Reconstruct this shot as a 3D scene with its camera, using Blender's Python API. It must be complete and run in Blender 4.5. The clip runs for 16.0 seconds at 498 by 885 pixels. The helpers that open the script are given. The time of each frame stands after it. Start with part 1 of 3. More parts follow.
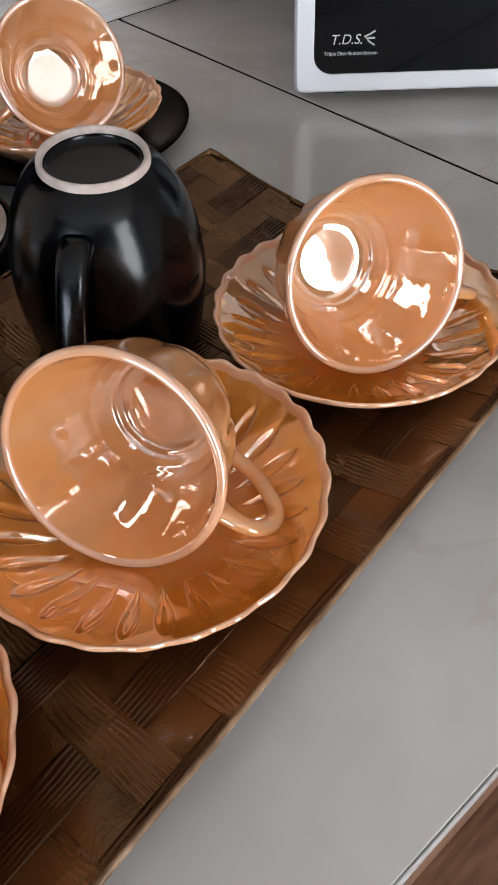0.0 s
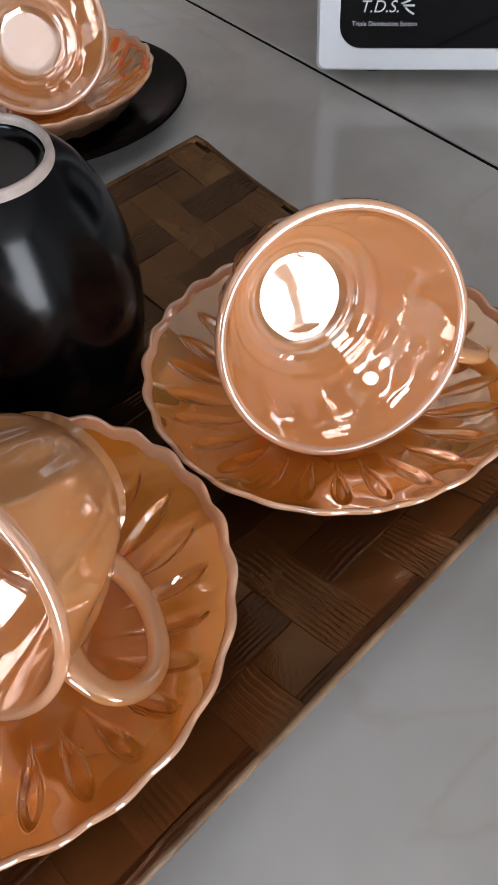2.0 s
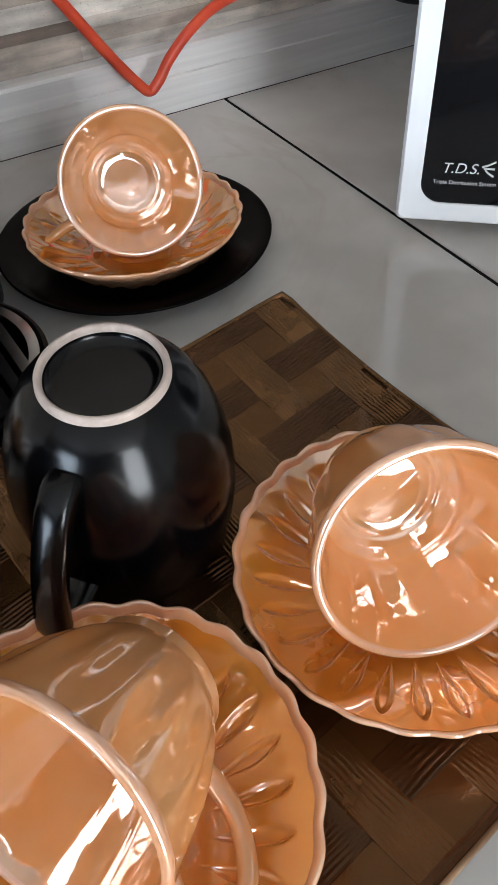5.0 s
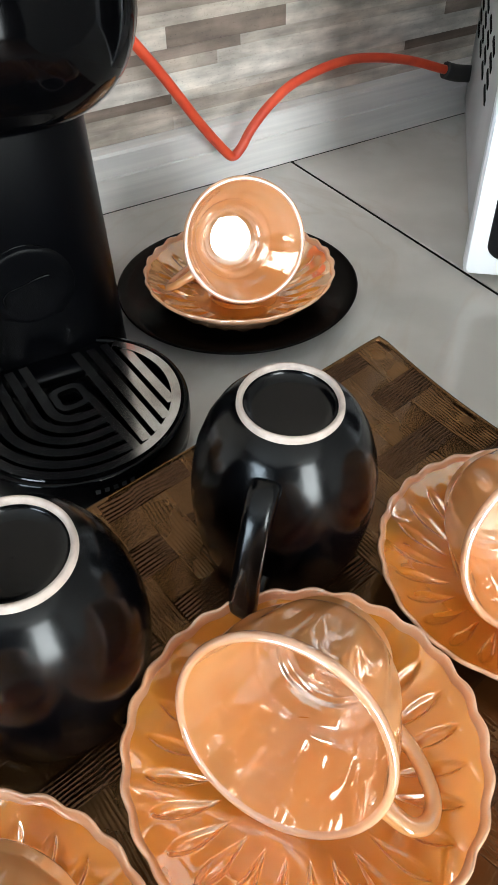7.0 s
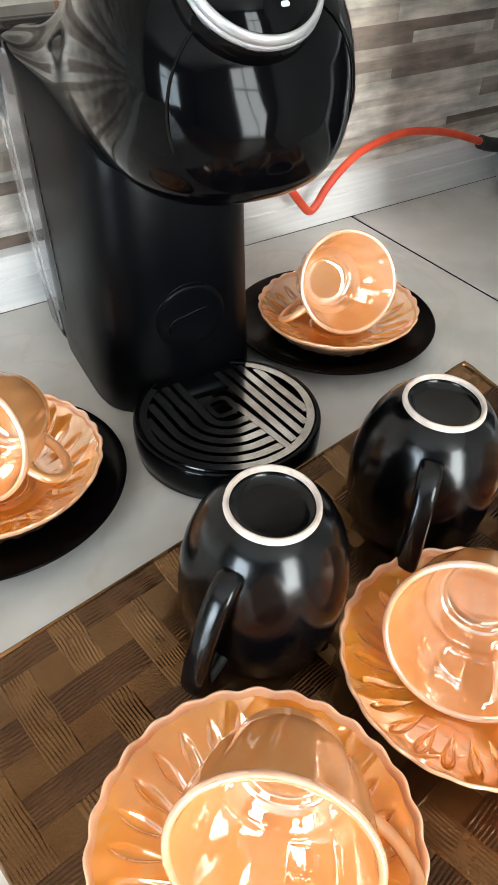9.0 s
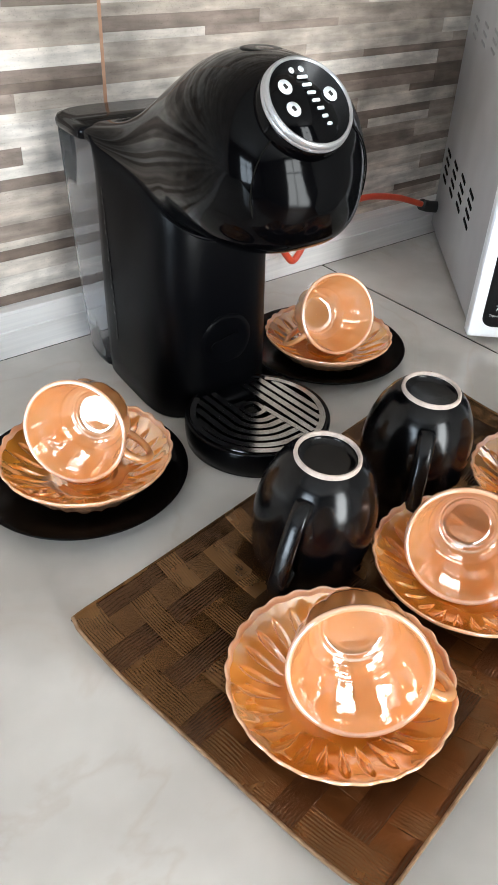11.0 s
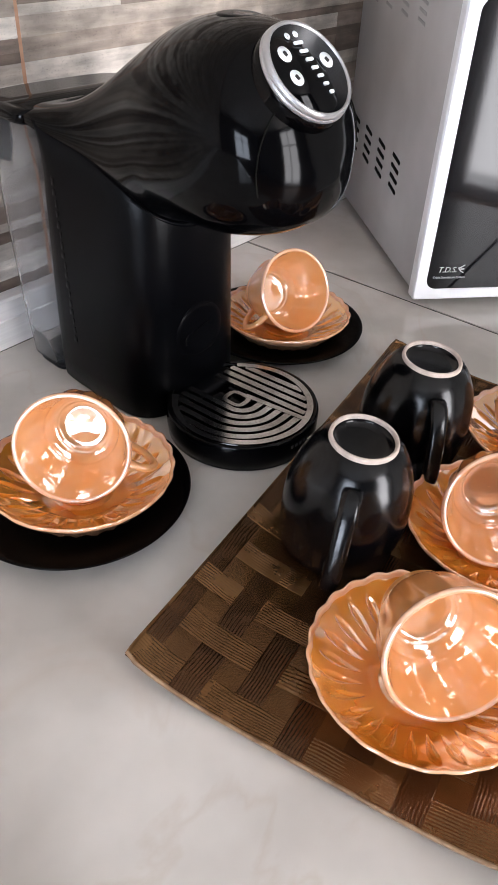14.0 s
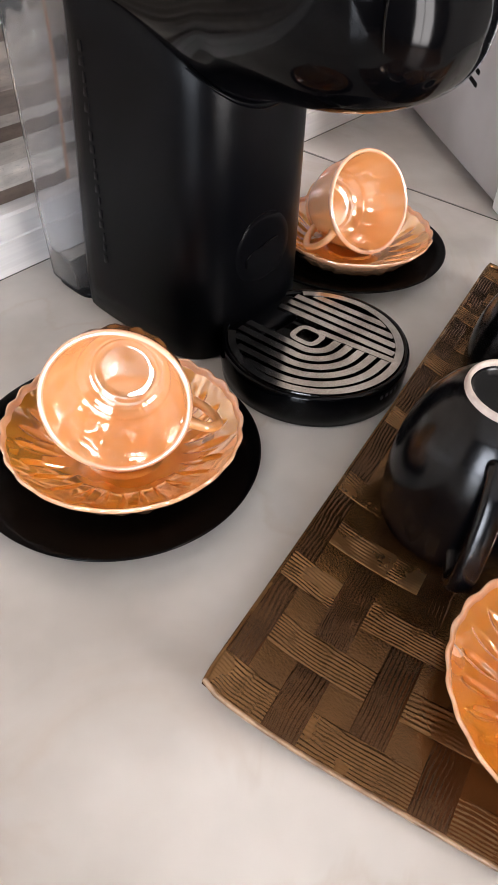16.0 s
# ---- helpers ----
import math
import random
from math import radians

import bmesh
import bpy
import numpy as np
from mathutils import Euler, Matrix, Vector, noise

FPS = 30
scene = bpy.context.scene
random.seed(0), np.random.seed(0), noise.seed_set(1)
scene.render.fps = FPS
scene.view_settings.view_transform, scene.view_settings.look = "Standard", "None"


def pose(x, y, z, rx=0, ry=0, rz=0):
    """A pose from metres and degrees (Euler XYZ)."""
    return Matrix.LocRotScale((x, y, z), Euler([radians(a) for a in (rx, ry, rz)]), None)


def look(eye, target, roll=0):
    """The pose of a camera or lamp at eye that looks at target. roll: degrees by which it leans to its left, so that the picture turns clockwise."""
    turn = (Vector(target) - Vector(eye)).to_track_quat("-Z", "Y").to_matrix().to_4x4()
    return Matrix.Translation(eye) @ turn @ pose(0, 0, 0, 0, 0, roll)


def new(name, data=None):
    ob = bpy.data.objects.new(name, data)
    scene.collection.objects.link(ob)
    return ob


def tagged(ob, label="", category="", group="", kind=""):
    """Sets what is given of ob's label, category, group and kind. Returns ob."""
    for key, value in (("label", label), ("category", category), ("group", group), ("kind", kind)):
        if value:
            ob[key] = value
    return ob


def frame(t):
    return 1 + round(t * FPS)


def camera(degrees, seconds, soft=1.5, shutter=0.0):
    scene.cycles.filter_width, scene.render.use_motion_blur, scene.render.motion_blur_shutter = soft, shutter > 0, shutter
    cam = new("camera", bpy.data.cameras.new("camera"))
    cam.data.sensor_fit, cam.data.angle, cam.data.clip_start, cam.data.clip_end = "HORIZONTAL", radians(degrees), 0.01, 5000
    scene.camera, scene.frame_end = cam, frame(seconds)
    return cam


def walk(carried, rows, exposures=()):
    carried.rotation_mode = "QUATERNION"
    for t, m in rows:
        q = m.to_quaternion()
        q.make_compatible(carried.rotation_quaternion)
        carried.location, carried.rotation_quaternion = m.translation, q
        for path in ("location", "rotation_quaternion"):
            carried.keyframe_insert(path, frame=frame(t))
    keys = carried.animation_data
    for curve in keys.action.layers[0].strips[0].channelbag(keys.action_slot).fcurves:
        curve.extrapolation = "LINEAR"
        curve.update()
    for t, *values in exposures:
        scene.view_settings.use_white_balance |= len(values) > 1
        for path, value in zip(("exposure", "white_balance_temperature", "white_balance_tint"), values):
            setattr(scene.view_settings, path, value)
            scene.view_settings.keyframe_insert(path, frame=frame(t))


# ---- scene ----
import itertools

cam = camera(37.3, 16.0)
PATH = [
    (0, (-0.339, -0.559, 0.208), (0.495, 0.486, -1.279), -3.3),
    (0.5, (-0.315, -0.551, 0.196), (0.479, 0.48, -1.322), -3.2),
    (1, (-0.292, -0.546, 0.191), (0.477, 0.484, -1.342), -2.6),
    (1.5, (-0.279, -0.537, 0.185), (0.436, 0.525, -1.351), -3.7),
    (2, (-0.265, -0.53, 0.184), (0.407, 0.562, -1.351), -4.3),
    (2.5, (-0.253, -0.523, 0.183), (0.403, 0.574, -1.355), -3.8),
    (3, (-0.243, -0.52, 0.187), (0.409, 0.596, -1.34), -4.1),
    (5.5, (-0.277, -0.497, 0.235), (0.363, 0.725, -1.213), -3.3),
    (6, (-0.295, -0.498, 0.243), (0.36, 0.73, -1.193), -2.6),
    (6.5, (-0.315, -0.497, 0.249), (0.359, 0.75, -1.162), -2.1),
    (7, (-0.336, -0.504, 0.261), (0.373, 0.745, -1.131), -1.8),
    (7.5, (-0.37, -0.506, 0.271), (0.364, 0.753, -1.099), -1.2),
    (8, (-0.398, -0.507, 0.273), (0.347, 0.75, -1.093), -0.8),
    (8.5, (-0.42, -0.509, 0.282), (0.352, 0.762, -1.056), -0.1),
    (9, (-0.451, -0.519, 0.298), (0.372, 0.752, -1.008), 0.7),
    (9.5, (-0.49, -0.532, 0.313), (0.396, 0.721, -0.969), 1.5),
    (12, (-0.618, -0.596, 0.354), (0.469, 0.62, -0.803), 2.4),
    (12.5, (-0.633, -0.583, 0.356), (0.488, 0.594, -0.809), 2.1),
    (13, (-0.639, -0.553, 0.35), (0.537, 0.549, -0.834), 2.3),
    (13.5, (-0.636, -0.529, 0.347), (0.601, 0.484, -0.854), 2.7),
    (14, (-0.626, -0.5, 0.334), (0.624, 0.466, -0.893), 2.9),
    (14.5, (-0.611, -0.469, 0.318), (0.628, 0.453, -0.952), 3.2),
    (15, (-0.599, -0.447, 0.304), (0.622, 0.458, -0.996), 3.3),
    (15.5, (-0.591, -0.425, 0.29), (0.586, 0.468, -1.057), 3.3),
    (16, (-0.587, -0.411, 0.277), (0.579, 0.467, -1.09), 3.6),
]
EXPOSURES = [(0, -0.70, 5950, 10), (1.5, -0.90, 5850, 10), (3, -0.95, 5750, 10), (5.5, -0.36, 5880, 5), (7, 0.02, 5900, 1.5), (9.5, 0.42, 6080, 3), (12.5, -0.45, 5950, 10), (14, -0.10, 6150, 14), (16, 0.22, 6450, 15)]
walk(cam, [(t, look(eye, target, roll)) for t, eye, target, roll in PATH], exposures=EXPOSURES)

# ---- world and light ----
world = bpy.data.worlds.new("sky")
scene.world = world
world.use_nodes = True
wn = world.node_tree.nodes
sky = wn.new("ShaderNodeTexSky")
sky.sky_type, sky.sun_disc = "NISHITA", False
sky.sun_elevation, sky.sun_rotation = radians(40), radians(200)
world.node_tree.links.new(sky.outputs[0], wn["Background"].inputs[0])
wn["Background"].inputs[1].default_value = 0.08


def area_light(name, m, w, h, watts, colour):
    d = bpy.data.lights.new(name, "AREA")
    d.shape, d.size, d.size_y, d.energy, d.color = "RECTANGLE", w, h, watts, colour
    ob = new(name, d)
    ob.matrix_world = m
    return ob


area_light("window_daylight", look((-0.45, -3.36, 0.33), (-0.45, 0, 0.33)), 0.98, 2.3, 80, (1.0, 0.97, 0.93))
area_light("side_window_daylight", look((-3.36, -1.5, 0.475), (0, -1.5, 0.475)), 1.18, 1.32, 88, (0.87, 0.935, 1.0))

# ---- materials ----


def mat(name, a, b=None, rough=0.5, metal=0.0, scale=20.0, detail=4.0, bump=0.0, bump_scale=200.0, coat=0.0, spec=0.5, stretch=(1, 1, 1), rvar=0.0, island=0.0, contrast=(0.35, 0.65)):
    """A principled surface between two colours, mixed by noise, with fine relief."""
    m = bpy.data.materials.new(name)
    m.use_nodes = True
    n, l = m.node_tree.nodes, m.node_tree.links
    p = n["Principled BSDF"]
    p.inputs["Roughness"].default_value = rough
    p.inputs["Metallic"].default_value = metal
    p.inputs["Coat Weight"].default_value = coat
    p.inputs["Coat Roughness"].default_value = 0.04
    p.inputs["Specular IOR Level"].default_value = spec
    tc = n.new("ShaderNodeTexCoord")
    mp = n.new("ShaderNodeMapping")
    mp.inputs["Scale"].default_value = stretch
    l.new(tc.outputs["Object"], mp.inputs["Vector"])
    nz = n.new("ShaderNodeTexNoise")
    nz.inputs["Scale"].default_value, nz.inputs["Detail"].default_value = scale, detail
    l.new(mp.outputs[0], nz.inputs["Vector"])
    ramp = n.new("ShaderNodeValToRGB")
    ramp.color_ramp.elements[0].position, ramp.color_ramp.elements[1].position = contrast
    ramp.color_ramp.elements[0].color = (*a, 1)
    ramp.color_ramp.elements[1].color = (*(b or a), 1)
    l.new(nz.outputs["Fac"], ramp.inputs[0])
    col = ramp.outputs[0]
    if island:
        oi = n.new("ShaderNodeObjectInfo")
        hsv = n.new("ShaderNodeHueSaturation")
        mr = n.new("ShaderNodeMapRange")
        mr.inputs["To Min"].default_value, mr.inputs["To Max"].default_value = 1 - island, 1 + island
        l.new(oi.outputs["Random"], mr.inputs["Value"])
        l.new(mr.outputs[0], hsv.inputs["Value"])
        l.new(col, hsv.inputs["Color"])
        col = hsv.outputs[0]
    l.new(col, p.inputs["Base Color"])
    if rvar:
        mr = n.new("ShaderNodeMapRange")
        mr.inputs["To Min"].default_value, mr.inputs["To Max"].default_value = max(0.02, rough - rvar), rough + rvar
        l.new(nz.outputs["Fac"], mr.inputs["Value"])
        l.new(mr.outputs[0], p.inputs["Roughness"])
    if bump:
        nb = n.new("ShaderNodeTexNoise")
        nb.inputs["Scale"].default_value, nb.inputs["Detail"].default_value = bump_scale, 3
        l.new(mp.outputs[0], nb.inputs["Vector"])
        bp = n.new("ShaderNodeBump")
        bp.inputs["Strength"].default_value, bp.inputs["Distance"].default_value = bump, 0.001
        l.new(nb.outputs["Fac"], bp.inputs["Height"])
        l.new(bp.outputs[0], p.inputs["Normal"])
    return m


def glow(name, colour, strength):
    m = bpy.data.materials.new(name)
    m.use_nodes = True
    n = m.node_tree.nodes
    e = n.new("ShaderNodeEmission")
    e.inputs[0].default_value, e.inputs[1].default_value = (*colour, 1), strength
    m.node_tree.links.new(e.outputs[0], n["Material Output"].inputs[0])
    return m


LUSTRE = mat("peach_lustre", (0.97, 0.345, 0.026), (0.98, 0.440, 0.055), rough=0.05, metal=0.34, scale=30, coat=1.0, spec=0.9, rvar=0.02, bump=0.04, bump_scale=36)
LUSTRE_RIM = mat("peach_lustre_rim", (0.90, 0.43, 0.21), (0.93, 0.52, 0.30), rough=0.12, metal=0.1, scale=60, coat=1.0, spec=0.8, bump=0.1, bump_scale=120)
LUSTRE_CUP = mat("pearly_peach_lustre", (0.92, 0.420, 0.135), (0.95, 0.520, 0.22), rough=0.05, metal=0.18, scale=35, coat=1.0, spec=0.9, rvar=0.02, bump=0.04, bump_scale=48)
LUSTRE_SHELL = mat("peach_lustre_shell", (0.92, 0.43, 0.14), (0.95, 0.53, 0.23), rough=0.12, metal=0.10, scale=35, coat=1.0, spec=0.6, rvar=0.03, bump=0.06, bump_scale=45)
LUSTRE_SHELL.node_tree.nodes["Principled BSDF"].inputs["Coat IOR"].default_value = 2.9
for m in (LUSTRE, LUSTRE_RIM, LUSTRE_CUP):
    # the lustre film reflects far more than bare glass
    m.node_tree.nodes["Principled BSDF"].inputs["Coat IOR"].default_value = {LUSTRE: 4.2, LUSTRE_CUP: 4.2, LUSTRE_RIM: 3.0}[m]
    m.node_tree.nodes["Principled BSDF"].inputs["Coat Roughness"].default_value = 0.02
    for link in [k for k in m.node_tree.links if k.to_socket.name == "Normal" and k.from_node.type == "BUMP"]:
        m.node_tree.links.new(link.from_socket, m.node_tree.nodes["Principled BSDF"].inputs["Coat Normal"])
for m in (LUSTRE_CUP, LUSTRE_SHELL):
    # thin milk glass lets some light through
    n, l = m.node_tree.nodes, m.node_tree.links
    thin = n.new("ShaderNodeBsdfTranslucent")
    thin.inputs["Color"].default_value = (0.97, 0.62, 0.26, 1)
    both = n.new("ShaderNodeMixShader")
    both.inputs[0].default_value = 0.11 if m == LUSTRE_CUP else 0.22
    l.new(n["Principled BSDF"].outputs[0], both.inputs[1])
    l.new(thin.outputs[0], both.inputs[2])
    l.new(both.outputs[0], n["Material Output"].inputs[0])
MUG_BLACK = mat("satin_black_glaze", (0.0008, 0.0008, 0.0012), (0.0016, 0.0016, 0.0022), rough=0.20, scale=60, spec=0.34, rvar=0.04, bump=0.05, bump_scale=300)
MUG_FOOT = mat("bare_clay", (0.48, 0.39, 0.34), (0.60, 0.50, 0.44), rough=0.8, scale=200, bump=0.3, bump_scale=900)
PLATE_BLACK = mat("matte_black_stoneware", (0.0010, 0.0008, 0.0008), (0.0018, 0.0014, 0.0014), rough=0.20, scale=50, spec=0.07, bump=0.05, bump_scale=400)
BLACK_GLOSS = mat("gloss_black_plastic", (0.0008, 0.0008, 0.0010), (0.0012, 0.0012, 0.0016), rough=0.09, scale=30, coat=0.0, spec=0.125, rvar=0.02)
BLACK_MATTE = mat("matte_black_plastic", (0.0008, 0.0009, 0.0014), (0.0014, 0.0015, 0.0022), rough=0.30, scale=40, spec=0.10, bump=0.10, bump_scale=1500)
SILVER = mat("brushed_silver", (0.46, 0.46, 0.47), (0.52, 0.52, 0.53), rough=0.36, metal=0.75, scale=20)
GRATE = mat("satin_steel", (0.40, 0.39, 0.38), (0.52, 0.51, 0.50), rough=0.13, metal=1.0, scale=120, rvar=0.04)
ALU = mat("pale_aluminium", (0.74, 0.72, 0.71), (0.84, 0.82, 0.80), rough=0.38, metal=0.12, scale=8, stretch=(1, 30, 30), rvar=0.08)
MW_WHITE = mat("white_enamel", (0.82, 0.83, 0.86), (0.86, 0.87, 0.89), rough=0.3, scale=12)
MW_GREY = mat("silver_grey_paint", (0.43, 0.42, 0.42), (0.49, 0.48, 0.48), rough=0.45, metal=0.2, scale=15, bump=0.05, bump_scale=1200)
MW_GLASS = mat("black_door_glass", (0.006, 0.006, 0.007), (0.008, 0.008, 0.009), rough=0.05, scale=10, spec=0.3)
# darker casing grey, painted to stand for shade in the vent dimples
VENT_SHADE = mat("vent_shade_grey", (0.26, 0.255, 0.25), (0.32, 0.315, 0.31), rough=0.5)
MARK_GREY = mat("faint_grey_print", (0.012, 0.012, 0.012), (0.018, 0.018, 0.018), rough=0.5)
DARK = mat("dark_gap", (0.004, 0.004, 0.004), (0.008, 0.007, 0.006), rough=0.8, scale=80, spec=0.05)
PRINT = mat("pale_print", (0.62, 0.62, 0.62), (0.70, 0.70, 0.70), rough=0.5)
ICON = mat("white_button_print", (0.72, 0.76, 0.78), (0.80, 0.83, 0.85), rough=0.4)
CORD_RED = mat("orange_red_pvc", (0.62, 0.06, 0.025), (0.72, 0.09, 0.035), rough=0.32, scale=60)
RUBBER = mat("black_rubber", (0.015, 0.015, 0.015), (0.022, 0.022, 0.022), rough=0.6)
# for walls out of view: tone kept dark so black things reflect little
WALL_PAINT = mat("beige_wall_paint", (0.115, 0.105, 0.093), (0.15, 0.138, 0.122), rough=0.8, scale=3, bump=0.1, bump_scale=300)
# for the unseen east wall: paler, to throw light back on counter and saucers
PALE_PAINT = mat("pale_wall_paint", (0.24, 0.23, 0.21), (0.28, 0.27, 0.25), rough=0.75, scale=3, bump=0.1, bump_scale=300)
CEILING_PAINT = mat("white_ceiling_paint", (0.76, 0.75, 0.73), (0.80, 0.79, 0.77), rough=0.85, scale=3)
WOOD_FLOOR = mat("brown_wood", (0.10, 0.045, 0.02), (0.22, 0.11, 0.055), rough=0.4, scale=9, stretch=(1, 8, 1), bump=0.1, bump_scale=60)
CABINET = mat("brown_laminate", (0.12, 0.06, 0.03), (0.20, 0.10, 0.055), rough=0.45, scale=7, stretch=(8, 8, 1))
TRIM = mat("pale_edge_trim", (0.42, 0.41, 0.39), (0.52, 0.51, 0.49), rough=0.5, scale=30)
TRAY_EDGE = mat("tan_tray_edge", (0.16, 0.085, 0.038), (0.32, 0.195, 0.105), rough=0.35, scale=120, bump=0.2, bump_scale=400)
MORTAR = mat("wall_mortar", (0.20, 0.18, 0.16), (0.28, 0.25, 0.22), rough=0.9, scale=60)
GROUT = mat("terracotta_grout", (0.42, 0.22, 0.13), (0.52, 0.30, 0.19), rough=0.85, scale=90)
SKY_GLOW = glow("bright_overcast_sky", (1.0, 0.98, 0.95), 10.0)
SKY_GLOW_BLUE = glow("blue_sky_glow", (0.62, 0.80, 1.0), 3.0)

# clear plastic of the water tank
TANK = bpy.data.materials.new("clear_smoky_plastic")
TANK.use_nodes = True
tp = TANK.node_tree.nodes["Principled BSDF"]
tp.inputs["Base Color"].default_value = (0.92, 0.92, 0.93, 1)
tp.inputs["Transmission Weight"].default_value = 0.96
tp.inputs["Roughness"].default_value = 0.10
tp.inputs["IOR"].default_value = 1.12


def veined_tile(name, a, b, c):
    """Polished cloudy porcelain with a few thin veins."""
    m = mat(name, a, b, rough=0.13, scale=5.0, detail=5, spec=0.5, rvar=0.05, contrast=(0.36, 0.66))
    n, l = m.node_tree.nodes, m.node_tree.links
    p = n["Principled BSDF"]
    tc = n.new("ShaderNodeTexCoord")
    nz = n.new("ShaderNodeTexNoise")
    nz.inputs["Scale"].default_value, nz.inputs["Detail"].default_value, nz.inputs["Distortion"].default_value = 3.2, 7, 1.4
    l.new(tc.outputs["Object"], nz.inputs["Vector"])
    rp = n.new("ShaderNodeValToRGB")
    e = rp.color_ramp.elements
    e[0].position, e[0].color = 0.485, (0, 0, 0, 1)
    e[1].position, e[1].color = 0.515, (0, 0, 0, 1)
    mid = e.new(0.50)
    mid.color = (0.16, 0.16, 0.16, 1)
    l.new(nz.outputs["Fac"], rp.inputs[0])
    mx = n.new("ShaderNodeMix")
    mx.data_type = "RGBA"
    src = p.inputs["Base Color"].links[0].from_socket
    l.new(rp.outputs[0], mx.inputs[0])
    l.new(src, mx.inputs[6])
    mx.inputs[7].default_value = (*c, 1)
    l.new(mx.outputs[2], p.inputs["Base Color"])
    return m


COUNTER_TILE = veined_tile("polished_beige_porcelain", (0.44, 0.415, 0.38), (0.75, 0.72, 0.68), (0.42, 0.31, 0.21))


def strip_material():
    """Ledger tile strips: each strip takes its own tone from pale cream to grey brown, with streaks and pits."""
    m = bpy.data.materials.new("ledger_strip_tile")
    m.use_nodes = True
    n, l = m.node_tree.nodes, m.node_tree.links
    p = n["Principled BSDF"]
    p.inputs["Roughness"].default_value = 0.5
    oi = n.new("ShaderNodeObjectInfo")
    base = n.new("ShaderNodeValToRGB")
    e = base.color_ramp.elements
    e[0].position, e[0].color = 0.0, (0.155, 0.114, 0.089, 1)
    e[1].position, e[1].color = 1.0, (0.68, 0.63, 0.57, 1)
    for pos, c in ((0.25, (0.25, 0.196, 0.160, 1)), (0.5, (0.40, 0.336, 0.280, 1)), (0.75, (0.54, 0.482, 0.42, 1))):
        k = e.new(pos)
        k.color = c
    l.new(oi.outputs["Random"], base.inputs[0])
    geo = n.new("ShaderNodeNewGeometry")

    def layer(scale, detail, stretch, lo, hi, dark, pale):
        """A noise over the whole wall that scales the tone between dark and pale."""
        mp = n.new("ShaderNodeMapping")
        mp.inputs["Scale"].default_value = stretch
        l.new(geo.outputs["Position"], mp.inputs["Vector"])
        nz = n.new("ShaderNodeTexNoise")
        nz.inputs["Scale"].default_value, nz.inputs["Detail"].default_value = scale, detail
        l.new(mp.outputs[0], nz.inputs["Vector"])
        mr = n.new("ShaderNodeMapRange")
        mr.inputs["From Min"].default_value, mr.inputs["From Max"].default_value = lo, hi
        mr.inputs["To Min"].default_value, mr.inputs["To Max"].default_value = dark, pale
        l.new(nz.outputs["Fac"], mr.inputs["Value"])
        return mr.outputs[0], nz.outputs["Fac"]

    streaks, relief = layer(22, 8, (1, 4, 7), 0.3, 0.7, 0.68, 1.22)
    blotches, _ = layer(34, 6, (1, 1, 1.6), 0.32, 0.68, 0.70, 1.26)
    pits, _ = layer(620, 3, (1, 1, 1.5), 0.26, 0.40, 0.70, 1.0)
    tone = streaks
    for more in (blotches, pits):
        mul = n.new("ShaderNodeMath")
        mul.operation = "MULTIPLY"
        l.new(tone, mul.inputs[0])
        l.new(more, mul.inputs[1])
        tone = mul.outputs[0]
    hsv = n.new("ShaderNodeHueSaturation")
    l.new(tone, hsv.inputs["Value"])
    l.new(base.outputs[0], hsv.inputs["Color"])
    l.new(hsv.outputs[0], p.inputs["Base Color"])
    bp = n.new("ShaderNodeBump")
    bp.inputs["Strength"].default_value, bp.inputs["Distance"].default_value = 0.35, 0.001
    l.new(relief, bp.inputs["Height"])
    l.new(bp.outputs[0], p.inputs["Normal"])
    return m


STRIP = strip_material()


def tray_material(name, a, b, bump_amount, rough):
    m = mat(name, a, b, rough=rough, metal=0.82, scale=45, detail=5, coat=0.25, rvar=0.08, bump=bump_amount, bump_scale=900)
    return m


TRAY_PAD = tray_material("bronze_lacquer_smooth", (0.118, 0.055, 0.0175), (0.168, 0.083, 0.028), 0.15, 0.22)
TRAY_LIGHT = tray_material("bronze_lacquer_ribbed", (0.142, 0.069, 0.0235), (0.205, 0.105, 0.038), 0.15, 0.26)
TRAY_DARK = tray_material("dark_bronze_lacquer_ribbed", (0.073, 0.032, 0.011), (0.108, 0.049, 0.0175), 0.15, 0.24)

# ---- mesh helpers ----


def part(name, bm, material, parent=None, label="", smooth=True, m=None):
    me = bpy.data.meshes.new(name)
    bmesh.ops.recalc_face_normals(bm, faces=bm.faces)
    bm.to_mesh(me)
    bm.free()
    if smooth:
        for f in me.polygons:
            f.use_smooth = True
    me.materials.append(material)
    ob = new(name, me)
    if parent:
        ob.parent = parent
    if m:
        ob.matrix_basis = m
    if label:
        ob["label"] = label
    return ob


def thing(name, m, label, category, group="", kind=""):
    ob = new(name)
    ob.empty_display_size = 0.02
    ob.matrix_basis = m
    return tagged(ob, label, category, group, kind)


def box(x0, x1, y0, y1, z0, z1, bevel=0.0, segments=2, bm=None):
    bm = bm or bmesh.new()
    r = bmesh.ops.create_cube(bm, size=1.0, matrix=Matrix.LocRotScale(((x0 + x1) / 2, (y0 + y1) / 2, (z0 + z1) / 2), None, (x1 - x0, y1 - y0, z1 - z0)))
    if bevel:
        edges = list({e for v in r["verts"] for e in v.link_edges})
        bmesh.ops.bevel(bm, geom=edges, offset=bevel, segments=segments, affect="EDGES", profile=0.5)
    return bm


